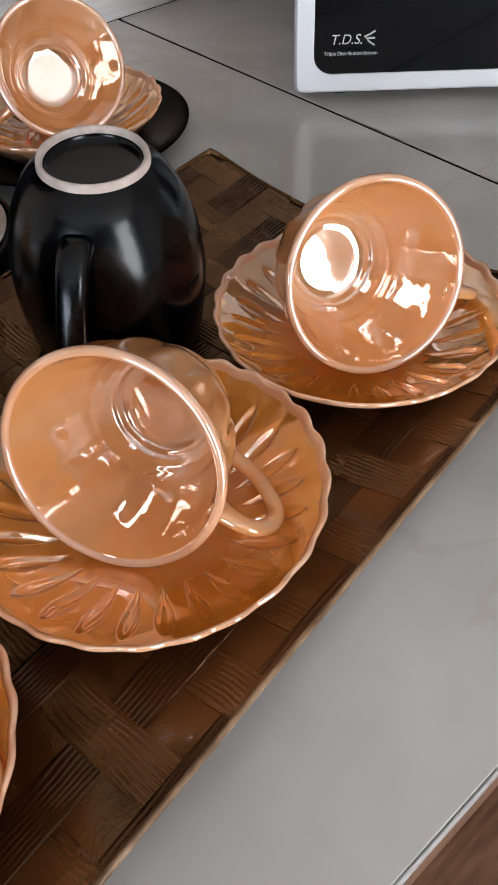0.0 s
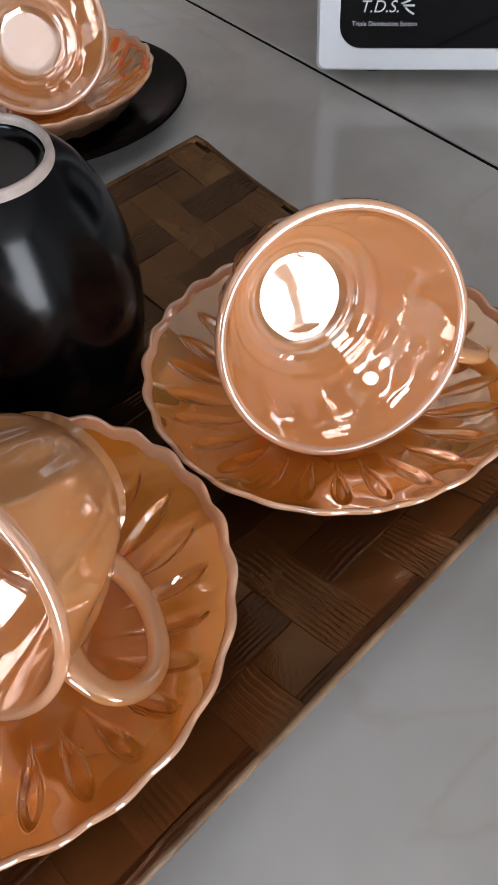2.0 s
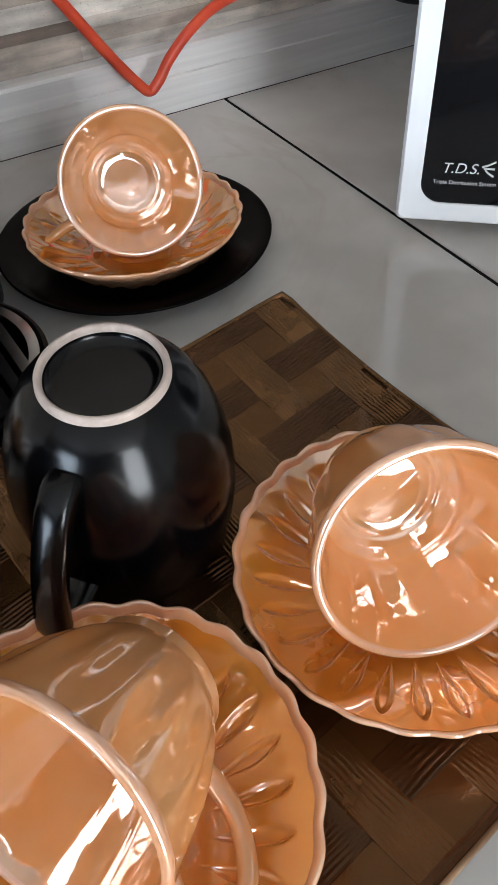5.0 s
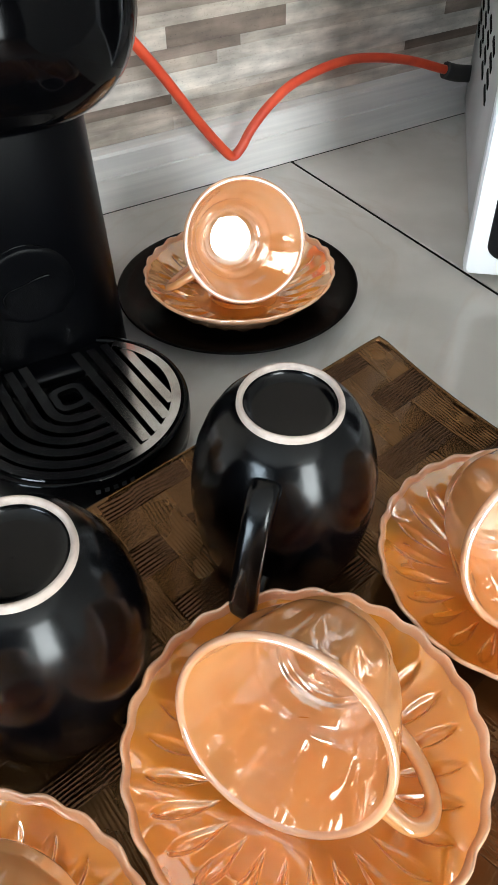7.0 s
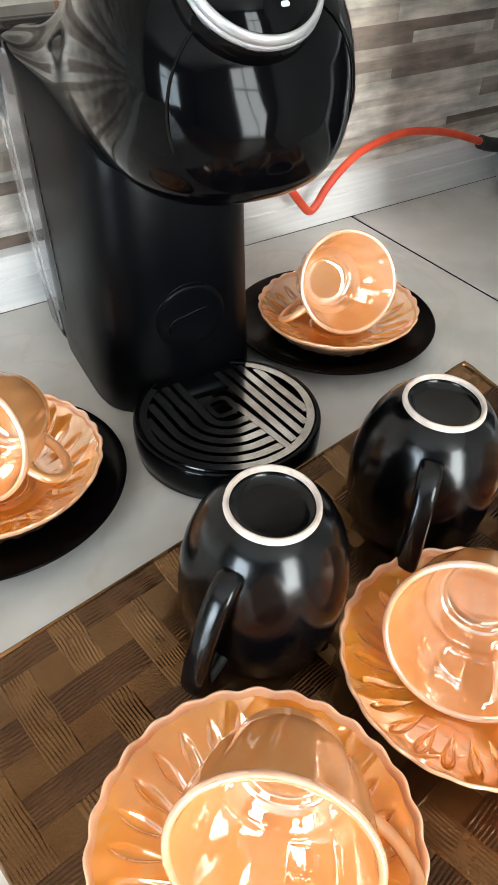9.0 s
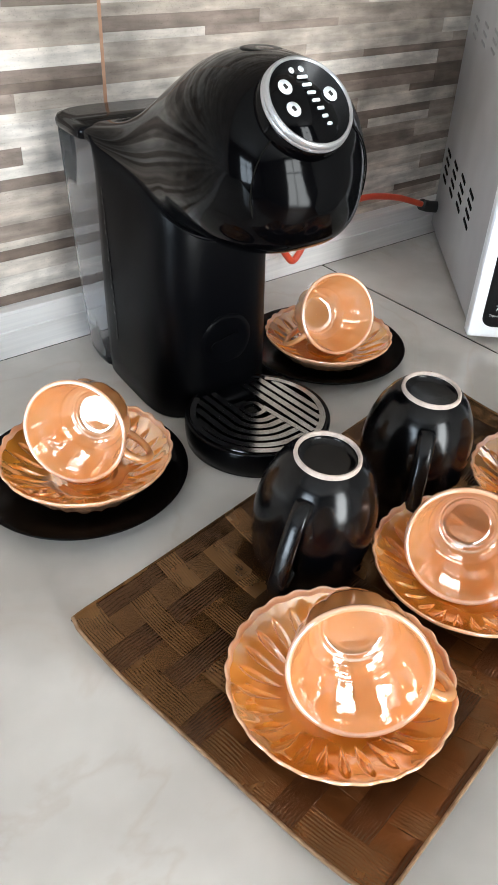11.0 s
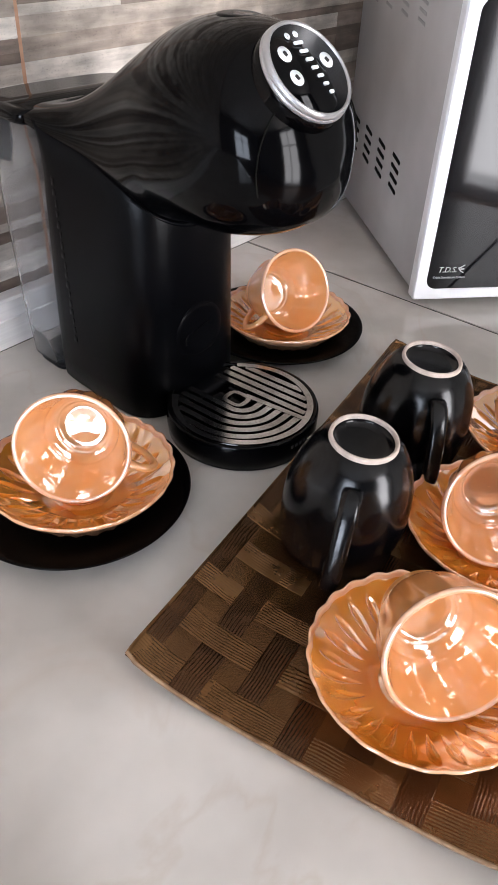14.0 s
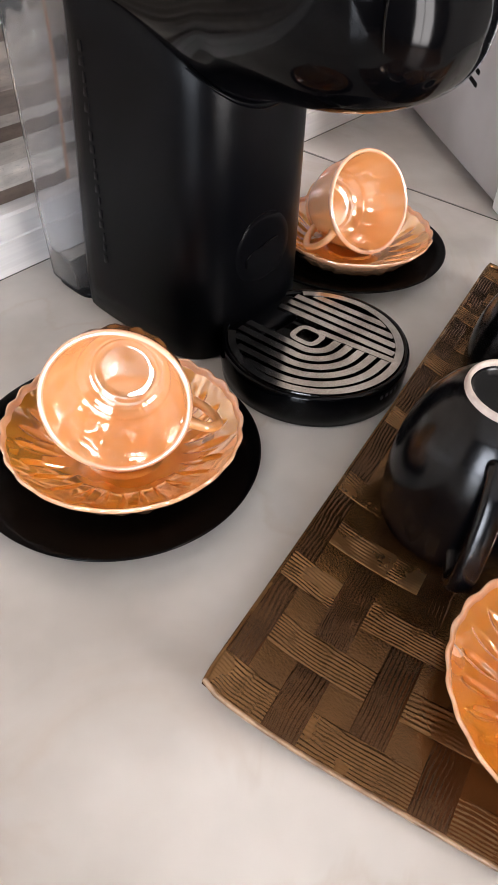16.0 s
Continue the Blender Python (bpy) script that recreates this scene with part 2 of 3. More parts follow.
def loft(rings, closed=True, caps=(False, False), bm=None):
    """Skin over rings of points, each ring closed."""
    bm = bm or bmesh.new()
    vs = [[bm.verts.new(p) for p in ring] for ring in rings]
    k = len(vs[0])
    for a, b in zip(vs, vs[1:]):
        for i in range(k if closed else k - 1):
            j = (i + 1) % k
            bm.faces.new((a[i], a[j], b[j], b[i]))
    if caps[0]:
        bm.faces.new(vs[0])
    if caps[1]:
        bm.faces.new(vs[-1])
    return bm


def lathe(profile, n=64, bm=None, shape=None):
    """Turn a profile of (radius, height) about z; shape(radius, angle, height) may shift a point."""
    rings = []
    for r, z in profile:
        ring = []
        for i in range(n):
            a = 2 * math.pi * i / n
            rr, zz = shape(r, a, z) if shape else (r, z)
            ring.append((rr * math.cos(a), rr * math.sin(a), zz))
        rings.append(ring)
    return loft(rings, bm=bm)


def smooth_path(points, steps=8):
    """A smooth line through the points."""
    pts = [Vector(p) for p in points]
    out = []
    for i in range(len(pts) - 1):
        p0, p1, p2, p3 = pts[max(i - 1, 0)], pts[i], pts[i + 1], pts[min(i + 2, len(pts) - 1)]
        for k in range(steps):
            t = k / steps
            out.append(0.5 * (2 * p1 + (p2 - p0) * t + (2 * p0 - 5 * p1 + 4 * p2 - p3) * t * t + (3 * p1 - p0 - 3 * p2 + p3) * t ** 3))
    return out + [pts[-1]]


def tube(points, radius, n=12, bm=None, flat=1.0, side=None, steps=8, square=1.0):
    """A rod along a smooth line; flat squeezes it across side, square below 1 makes it a strap with rounded corners."""

    def sharp(v):
        return math.copysign(abs(v) ** square, v)

    line = smooth_path(points, steps)
    rings = []
    ref = Vector(side) if side else Vector((0.3, 0.2, 0.9))
    for i, p in enumerate(line):
        d = (line[min(i + 1, len(line) - 1)] - line[max(i - 1, 0)]).normalized()
        u = (ref - ref.dot(d) * d).normalized()
        w = d.cross(u)
        r = radius(i / (len(line) - 1)) if callable(radius) else radius
        rings.append([p + u * r * sharp(math.cos(2 * math.pi * k / n)) + w * r * flat * sharp(math.sin(2 * math.pi * k / n)) for k in range(n)])
    return loft(rings, caps=(True, True), bm=bm)


def text_part(name, words, size, material, parent, m, label="", slant=0.0):
    c = bpy.data.curves.new(name, "FONT")
    c.body, c.size, c.extrude = words, size, 0.0001
    c.align_x = "LEFT"
    c.materials.append(material)
    tmp = new(name, c)
    me = bpy.data.meshes.new_from_object(tmp.evaluated_get(bpy.context.evaluated_depsgraph_get()))
    bpy.data.objects.remove(tmp)
    me.transform(Matrix(((1, slant, 0, 0), (0, 1, 0, 0), (0, 0, 1, 0), (0, 0, 0, 1))))
    ob = new(name, me)
    ob.parent, ob.matrix_basis = parent, m
    if label:
        ob["label"] = label
    return ob

# ---- room shell ----
CEIL, FLOOR = 1.60, -0.90


def wall(name, x0, x1, y0, y1, holes=(), label="", paint=None):
    """An upright wall along x or y, built of pieces around its openings (a0, a1, z0, z1)."""
    bm = bmesh.new()
    along_x = x1 - x0 > y1 - y0
    a0, a1 = (x0, x1) if along_x else (y0, y1)

    def piece(s0, s1, z0, z1):
        if along_x:
            box(s0, s1, y0, y1, z0, z1, bm=bm)
        else:
            box(x0, x1, s0, s1, z0, z1, bm=bm)
    last = a0
    for h0, h1, z0, z1 in holes:
        piece(last, h0, FLOOR, CEIL)
        if z0 > FLOOR:
            piece(h0, h1, FLOOR, z0)
        piece(h0, h1, z1, CEIL)
        last = h1
    piece(last, a1, FLOOR, CEIL)
    return tagged(part(name, bm, paint or WALL_PAINT, smooth=False), label or "plain beige painted kitchen wall", "wall", kind="structure")


wall("wall_east", 0.62, 0.74, -3.3, 0.02, label="plain pale painted kitchen wall", paint=PALE_PAINT)
wall("wall_south", -3.3, 0.74, -3.32, -3.2, holes=((-0.95, 0.05, FLOOR, 1.52),), label="plain beige wall with a glazed balcony doorway")
wall("wall_west", -3.32, -3.2, -3.2, 0.02, holes=((-2.1, -0.9, -0.20, 1.15),), label="plain beige wall with a bright window")
wall_north = tagged(part("wall_north", box(-3.3, 0.74, 0.016, 0.14, FLOOR, CEIL), MORTAR, smooth=False), "kitchen wall faced with grey and cream ledger strips", "wall", kind="structure")
tagged(part("ceiling", box(-3.32, 0.74, -3.32, 0.14, CEIL, CEIL + 0.1), CEILING_PAINT, smooth=False), "plain white ceiling", "ceiling", kind="structure")
tagged(part("floor", box(-3.32, 0.74, -3.32, 0.14, FLOOR - 0.1, FLOOR), WOOD_FLOOR, smooth=False), "brown wooden floor below the counter", "floor", kind="structure")
tagged(part("backdrop", box(-2.2, 1.2, -4.02, -4.0, -1.2, 2.2), SKY_GLOW, smooth=False), "bright overcast sky outside the doorway", "sky", kind="structure")
tagged(part("backdrop", box(-4.02, -4.0, -2.9, -0.2, -0.6, 1.9), SKY_GLOW_BLUE, smooth=False), "pale blue sky outside the window", "sky", kind="structure")
for nm, c, w, h, rot in (("door_1", (-0.45, -3.26, 0.31), 1.0, 2.42, 0), ("window_1", (-3.26, -1.5, 0.475), 1.2, 1.35, 90)):
    bm = bmesh.new()
    for a, b, z0, z1 in ((-w / 2, -w / 2 + 0.06, -h / 2, h / 2), (w / 2 - 0.06, w / 2, -h / 2, h / 2), (-w / 2 + 0.06, w / 2 - 0.06, h / 2 - 0.06, h / 2), (-w / 2 + 0.06, w / 2 - 0.06, -h / 2, -h / 2 + 0.06)):
        box(a, b, -0.025, 0.025, z0, z1, 0.004, bm=bm)
    box(-0.02, 0.02, -0.02, 0.02, -h / 2 + 0.06, h / 2 - 0.06, 0.004, bm=bm)
    box(-w / 2 + 0.06, -0.02, -0.018, 0.018, h * 0.22 - 0.02, h * 0.22 + 0.02, 0.004, bm=bm)
    box(0.02, w / 2 - 0.06, -0.018, 0.018, h * 0.22 - 0.02, h * 0.22 + 0.02, 0.004, bm=bm)
    tagged(part(nm, bm, MW_WHITE, smooth=False, m=pose(*c, 0, 0, rot)), "white frame of the bright opening", "window frame", kind="structure")

# base cabinets under the counter
tagged(part("base_cabinet", box(-1.75, 0.6, -0.50, 0.0, FLOOR, -0.045, 0.003), CABINET, smooth=False), "brown laminate base cabinets below the counter", "cabinet", kind="structure")

# ---- counter ----
counter = tagged(part("counter", box(-1.79, 0.61, -0.543, 0.014, -0.040, -0.0010), DARK, smooth=False), "counter of polished beige porcelain tiles with dark joints", "counter", kind="structure")
for x0, x1 in ((-1.79, -1.192), (-1.188, -0.592), (-0.588, -0.0015), (0.0015, 0.60)):
    part("tile", box(x0, x1, -0.5466, 0.0, -0.010, 0.0, 0.0004, 1), COUNTER_TILE, counter, smooth=False)
part("fascia", box(-1.79, 0.61, -0.5476, -0.5435, -0.045, -0.0125), CABINET, counter, "brown laminate edge board", smooth=False)
part("edge_trim", box(-1.79, 0.61, -0.5476, -0.5467, -0.012, -0.0002, 0.0003, 1), TRIM, counter, "pale thin trim along the counter's edge", smooth=False)

# pale metal upstand along the wall
prof = [(0.0155, 0.0005), (0.0, 0.0005), (0.0005, 0.0245), (0.0022, 0.0252), (0.0026, 0.0400), (0.0042, 0.0420), (0.0155, 0.0430)]
bm = loft([[(x, y, z) for y, z in prof] for x in (-1.79, 0.61)], caps=(True, True))
tagged(part("skirting", bm, ALU, smooth=False), "pale brushed aluminium upstand strip with a step", "skirting", kind="structure")

# ---- brown tray ----
TRAY_AT = Matrix.Translation((-0.2792, -0.3877, 0)) @ pose(0, 0, 0, 0, 0, 9.46)
TL, TW = 0.1895, 0.1045


def tray_z(x, y):
    # the long sides curl up, the short ends sag between raised corners
    u, v = max(-1.0, min(1.0, x / TL)), min(1.0, abs(y) / TW)
    return 0.0052 + 0.0138 * v ** (3.0 - u) + 0.0020 * abs(u) ** 5


tray = thing("serving_tray", TRAY_AT, "rectangular brown lacquered tray with basket-weave relief and raised corners", "tray")
NX, NY = 60, 32
bm = bmesh.new()


def edge_bow(u, v):
    return (u * TL * (1 - 0.006 * (1 - v * v)), v * TW * (1 - 0.002 * (1 - u * u)))


top = {}
bot = {}
for i, j in itertools.product(range(NX + 1), range(NY + 1)):
    x, y = edge_bow(2 * i / NX - 1, 2 * j / NY - 1)
    z = tray_z(x, y) - 0.0018
    top[i, j] = bm.verts.new((x * 0.994, y * 0.990, z))
    bot[i, j] = bm.verts.new((x * 0.985, y * 0.980, max(0.0003, z - 0.0035)))
for i in range(NX):
    for j in range(NY):
        bm.faces.new((top[i, j], top[i + 1, j], top[i + 1, j + 1], top[i, j + 1]))
        bm.faces.new((bot[i, j], bot[i, j + 1], bot[i + 1, j + 1], bot[i + 1, j]))
part("tray_body", bm, TRAY_DARK, tray)
outline = [(2 * i / NX - 1, -1) for i in range(NX)] + [(1, 2 * j / NY - 1) for j in range(NY)] + [(1 - 2 * i / NX, 1) for i in range(NX)] + [(-1, 1 - 2 * j / NY) for j in range(NY)]


def rim_ring(scale_x, scale_y, dz):
    ring = []
    for u, v in outline:
        # softly rounded corners
        k = max(0.0, abs(u) + abs(v) - 1.93) / 0.07
        x, y = edge_bow(u, v)
        cut = 1 - 0.008 * k * k
        ring.append((x * scale_x * cut, y * scale_y * cut, tray_z(x, y) + dz))
    return ring


RIM_RINGS = [rim_ring(0.990, 0.982, -0.0020), rim_ring(0.992, 0.985, 0.0004), rim_ring(0.997, 0.994, 0.0007), rim_ring(1.0, 1.0, -0.0006), rim_ring(0.998, 0.997, -0.0022), rim_ring(0.985, 0.980, -0.0048)]
TURN_A, TURN_B = NX, NX + NY + NX
part("tray_rim", loft([ring[TURN_B:] + ring[:TURN_A + 1] for ring in RIM_RINGS], closed=False), TRAY_EDGE, tray, "tan worn edge")
part("tray_rim", loft([ring[TURN_A:TURN_B + 1] for ring in RIM_RINGS], closed=False), TRAY_LIGHT, tray, "bronze lacquered edge")
CELL = 0.0148
RX, RY = TL * 0.9915, TW * 0.984


def weave_piece(x0, x1, y0, y1, kind):
    """A woven pad: smooth, or ribbed along x or y, laid on the curved tray."""
    bm = bmesh.new()
    x0, x1, y0, y1 = max(x0, -RX), min(x1, RX), max(y0, -RY), min(y1, RY)
    if y0 < -RY + 0.003:
        y0 = -RY
    if kind == "pad":
        nx, ny = 5, 5
    elif kind == "x":
        nx, ny = 12, max(8, int((y1 - y0) / 0.00048))
    else:
        nx, ny = max(8, int((x1 - x0) / 0.00048)), 12
    grid = {}
    ph = random.uniform(0, 6)
    for i in range(nx + 1):
        for j in range(ny + 1):
            x, y = x0 + (x1 - x0) * i / nx, y0 + (y1 - y0) * j / ny
            inner = 0 < i < nx and 0 < j < ny
            h = 0.0
            if kind != "pad":
                a, b = (y, x) if kind == "x" else (x, y)
                wob = 0.0026 * noise.noise((b * 60 + ph, a * 60, ph)) + 0.0007 * noise.noise((b * 200 + ph, a * 90, ph))
                h = (0.00030 if kind == "y" else 0.00024) * math.sin((a + wob) * 2 * math.pi / 0.0017 + ph) + 0.00005 + 0.0002 * noise.noise((x * 150, y * 150, ph))
                mid = (2 * i / nx - 1) if kind == "x" else (2 * j / ny - 1)
                h += 0.0002 * (1 - mid * mid)
            if not inner:
                h = 0.5 * h - 0.0001
            grid[i, j] = bm.verts.new((x, y, tray_z(x, y) + h))
    for i in range(nx):
        for j in range(ny):
            bm.faces.new((grid[i, j], grid[i + 1, j], grid[i + 1, j + 1], grid[i, j + 1]))
    return bm


for a in range(15):
    y1 = 0.1078 - a * CELL
    for b in range(26):
        x0 = -0.1855 + b * CELL - (0.004 if b == 0 else 0)
        if a % 2 and b % 2:
            if y1 - CELL > -RY - 0.008:
                part("pad", weave_piece(x0, x0 + CELL, y1 - CELL, y1, "pad"), TRAY_PAD, tray)
    for b0 in range(-3, 27):
        # strips across the tray's long side, three cells long
        if a % 2 == 0 and (b0 - (3 if a % 4 == 2 else 1)) % 4 == 0:
            x0, x1 = -0.1855 + b0 * CELL, -0.1855 + (b0 + 3) * CELL
            if b0 <= 0:
                x0 -= 0.004
            if x1 > -RX + 0.004 and x0 < RX - 0.004 and y1 - CELL > -RY - 0.0145 and y1 > -RY + 0.003:
                part("weave_strip", weave_piece(x0, x1, y1 - CELL, y1, "x"), TRAY_DARK, tray)
for b in range(0, 26, 2):
    x0, x1 = -0.1855 + b * CELL - (0.004 if b == 0 else 0), -0.1855 + (b + 1) * CELL
    for a0 in range(-3, 16):
        if (a0 - (3 if b % 4 == 0 else 1)) % 4 == 0:
            y1, y0 = 0.1078 - a0 * CELL, 0.1078 - (a0 + 3) * CELL
            if y0 < RY - 0.003 and y1 > -RY + 0.003:
                part("weave_strip", weave_piece(x0, x1, y0, y1, "y"), TRAY_LIGHT, tray)

# ---- crockery ----
SAUCER_R = 0.0575
LOBES = 26


def flute(r, a):
    """Leaf-shaped radial hollows with crisp edges round the saucer's wall."""
    s = (r / SAUCER_R - 0.49) / 0.39
    if not 0 < s < 1:
        return 0.0
    half = 0.27 * math.sin(math.pi * s ** 1.45) ** 0.62
    f = abs((a * LOBES / (2 * math.pi) + 0.5) % 1.0 - 0.5)
    e = min(1.0, max(0.0, (half - f) / 0.13))
    n = math.floor(a * LOBES / (2 * math.pi) + 0.5) % LOBES
    return -(0.0010 + 0.0008 * (n * 7 % 10) / 10) * e * e * (3 - 2 * e) * (0.75 + 0.25 * (1 - (f / 0.27) ** 2))


def saucer_shape(r, a, z):
    k = max(0.0, (r / SAUCER_R - 0.84) / 0.16)
    lobe = 0.5 - 0.5 * math.cos(a * LOBES + 0.5 * math.sin(3 * a))
    lobe = lobe ** 0.75 + 0.25 * noise.noise((3 * math.cos(a), 3 * math.sin(a), 1.3))
    x, y = r * math.cos(a), r * math.sin(a)
    wave = 0.00055 * min(1, r / 0.02) * noise.noise((x * 75, y * 75, 3.7))
    return r * (1 + 0.017 * k * (lobe - 0.6)), z + flute(r, a) + 0.0010 * k * (lobe - 0.5) + wave


def saucer(m, label, turn=0.0, size=1.0, rise=1.0):
    t = thing("saucer", m @ pose(0, 0, 0, 0, 0, turn) @ Matrix.Diagonal((size, size, rise, 1)), label, "saucer", group="peach lustre saucers")
    R = SAUCER_R
    prof = []
    for i in range(58):
        s = i / 57 * 0.952
        z = 0.0042 + (0.0004 if s < 0.30 else 0) + 0.0165 * max(0.0, (s - 0.42) / 0.58) ** 1.55
        if 0.28 < s < 0.33:
            z += 0.0008
        prof.append((max(0.0002, s * R), z))
    part("dish", lathe(prof, LOBES * 18, shape=saucer_shape), LUSTRE, t)
    zr = prof[-1][1]
    rim = [(0.952 * R, zr), (0.957 * R, zr + 0.0008), (0.968 * R, zr + 0.0020), (0.980 * R, zr + 0.0028), (0.993 * R, zr + 0.0029), (1.0 * R, zr + 0.0020), (0.990 * R, zr + 0.0006), (0.95 * R, zr - 0.0016)]
    part("rim", lathe(rim, LOBES * 18, shape=saucer_shape), LUSTRE_RIM, t, "paler pink scalloped rim")
    under = [(0.95 * R, zr - 0.0016), (0.75 * R, 0.0058), (0.50 * R, 0.0020), (0.40 * R, 0.0016), (0.39 * R, 0.0), (0.34 * R, 0.0), (0.33 * R, 0.0018), (0.0003, 0.0018)]
    part("underside", lathe(under, 88, shape=saucer_shape), LUSTRE_RIM, t)
    return t


CUP_R, CUP_H = 0.0345, 0.0490
CUP_FLOOR = [(0.0003, 0.0052), (0.0060, 0.0052), (0.0120, 0.0052), (0.0156, 0.0053), (0.0165, 0.0059), (0.0171, 0.0071), (0.0178, 0.0078), (0.0185, 0.0079)]
CUP_IN = CUP_FLOOR[:]
for i in range(45):
    # a bell-shaped wall with one soft ridge above the foot
    t = i / 44
    z = 0.0086 + 0.0396 * t
    CUP_IN.append((0.0190 + 0.0138 * t ** 0.66 + 0.0005 * math.exp(-((z - 0.0142) / 0.0020) ** 2), z))
CUP_RIM = [(0.0328, 0.0482), (0.0331, 0.0491), (0.0338, 0.0496), (0.0347, 0.0495), (0.0355, 0.0489), (0.0358, 0.0478), (0.0352, 0.0462)]
CUP_OUT = [(0.0352, 0.0462), (0.0341, 0.0420), (0.0329, 0.0360), (0.0314, 0.0290), (0.0293, 0.0215), (0.0267, 0.0140), (0.0237, 0.0080), (0.0212, 0.0045), (0.0204, 0.0030), (0.0210, 0.0008), (0.0204, 0.0), (0.0184, 0.0), (0.0176, 0.0022), (0.0003, 0.0026)]


def cup_out_shape(r, a, z):
    k = math.sin(math.pi * min(1, max(0, (z - 0.008) / 0.034)))
    return r * (1 + 0.024 * k * math.cos(a * 16)), z


def cup_in_shape(r, a, z):
    """Soft level ridges low in the bowl and a slow unevenness all over."""
    k = math.sin(math.pi * min(1, max(0, (z - 0.008) / 0.039)))
    x, y = r * math.cos(a), r * math.sin(a)
    wave = 0.0008 * noise.noise((x * 42, y * 42, z * 42)) + 0.00003 * noise.noise((x * 140, y * 140, z * 140))
    return r + k * (wave + 0.0001 * math.cos(a * 16)), z


def axis_pose(centre, normal, handle_to):
    """A frame whose z is the cup's axis out of its mouth, whose origin puts the rim at centre, and whose x faces the handle."""
    z = Vector(normal).normalized()
    x = Vector(handle_to) - Vector(centre)
    x = (x - x.dot(z) * z).normalized()
    y = z.cross(x)
    m = Matrix((x, y, z)).transposed().to_4x4()
    m.translation = Vector(centre) - z * CUP_H
    return m


def teacup(centre, normal, handle_to, label):
    t = thing("teacup", axis_pose(centre, normal, handle_to), label, "cup", group="peach lustre teacups")
    part("inside", lathe(CUP_IN, 128, shape=cup_in_shape), LUSTRE_CUP, t)
    part("rim", lathe(CUP_RIM, 96), LUSTRE_RIM, t, "paler pink rim")
    part("outside", lathe(CUP_OUT, 128, shape=cup_out_shape), LUSTRE_SHELL, t)
    pts = [(0.0325, 0, 0.0415), (0.0375, 0, 0.0430), (0.0445, 0, 0.0425), (0.0492, 0, 0.0370), (0.0490, 0, 0.0290), (0.0440, 0, 0.0215), (0.0370, 0, 0.0160), (0.0280, 0, 0.0130), (0.0245, 0, 0.0140)]
    part("handle", tube(pts, lambda s: 0.0022 + 0.0011 * abs(2 * s - 1) ** 3, 14, flat=1.25, side=(0, 1, 0.001)), LUSTRE_SHELL, t)
    return t


def plate(m, label):
    t = thing("dessert_plate", m, label, "plate", group="black plates")
    R = 0.0745
    top = [(0.0003, 0.0060), (0.045, 0.0060), (0.050, 0.0064), (0.056, 0.0085), (0.066, 0.0118), (0.0735, 0.0140), (R, 0.0138), (R - 0.0004, 0.0126)]
    low = [(R - 0.0004, 0.0126), (0.066, 0.0090), (0.054, 0.0036), (0.0465, 0.0014), (0.046, 0.0), (0.043, 0.0), (0.0425, 0.0022), (0.0003, 0.0026)]
    part("top", lathe(top, 112), PLATE_BLACK, t)
    part("underside", lathe(low, 112), PLATE_BLACK, t)
    return t


MUG_OUT = [(0.0330, 0.0), (0.0346, 0.0006), (0.0354, 0.0050), (0.0368, 0.0150), (0.0376, 0.0250), (0.0377, 0.0330), (0.0370, 0.0430), (0.0352, 0.0535), (0.0320, 0.0640), (0.0276, 0.0730), (0.0234, 0.0785), (0.0199, 0.0806)]
MUG_FOOT_PROFILE = [(0.0199, 0.0806), (0.0197, 0.0826), (0.0192, 0.0836), (0.0183, 0.0836), (0.0177, 0.0828), (0.0174, 0.0810)]
MUG_BASE = [(0.0174, 0.0812), (0.0171, 0.0790), (0.0130, 0.0782), (0.0003, 0.0780)]
MUG_IN = [(0.0330, 0.0), (0.0322, 0.004), (0.0335, 0.02), (0.0340, 0.035), (0.0300, 0.055), (0.0240, 0.072), (0.0150, 0.0755), (0.0003, 0.0757)]


def mug(x, y, z, lean, heading, tall, label, mark=None):
    """A mug turned upside down, leaning towards the counter's edge, its handle to its own +x."""
    t = thing("mug", pose(x, y, z, lean, 0, 0) @ pose(0, 0, 0, 0, 0, heading) @ Matrix.Diagonal((1, 1, tall, 1)), label, "mug", group="upturned black mugs")
    part("body", lathe(MUG_OUT, 96), MUG_BLACK, t)
    part("foot_ring", lathe(MUG_FOOT_PROFILE, 96), MUG_FOOT, t, "unglazed pale clay foot ring")
    part("base", lathe(MUG_BASE, 96), MUG_BLACK, t)
    part("inside", lathe(MUG_IN, 64), MUG_BLACK, t)
    pts = [(0.0265, 0, 0.0655), (0.0330, 0, 0.0660), (0.0400, 0, 0.0600), (0.0480, 0, 0.0460), (0.0532, 0, 0.0310), (0.0545, 0, 0.0205), (0.0500, 0, 0.0140), (0.0420, 0, 0.0135), (0.0340, 0, 0.0150)]
    if mark is not None:
        for i in range(4):
            a = radians(mark + 3.4 * i)
            part("engraved_mark", box(-0.0003, 0.0003, -0.0008, 0.0008, -0.0022, 0.0022, 0.0002), PLATE_BLACK, t, m=pose(0.0373 * math.cos(a), 0.0373 * math.sin(a), 0.0370, 0, 0, mark + 3.4 * i))
    part("handle", tube(pts, lambda s: 0.0060 - 0.0006 * math.sin(math.pi * s), 20, flat=0.76, side=(0, 1, 0.001), square=0.68), MUG_BLACK, t)
    return t


def local_tray_z(x, y):
    p = TRAY_AT.inverted() @ Vector((x, y, 0))
    return tray_z(p.x, p.y) + 0.0009


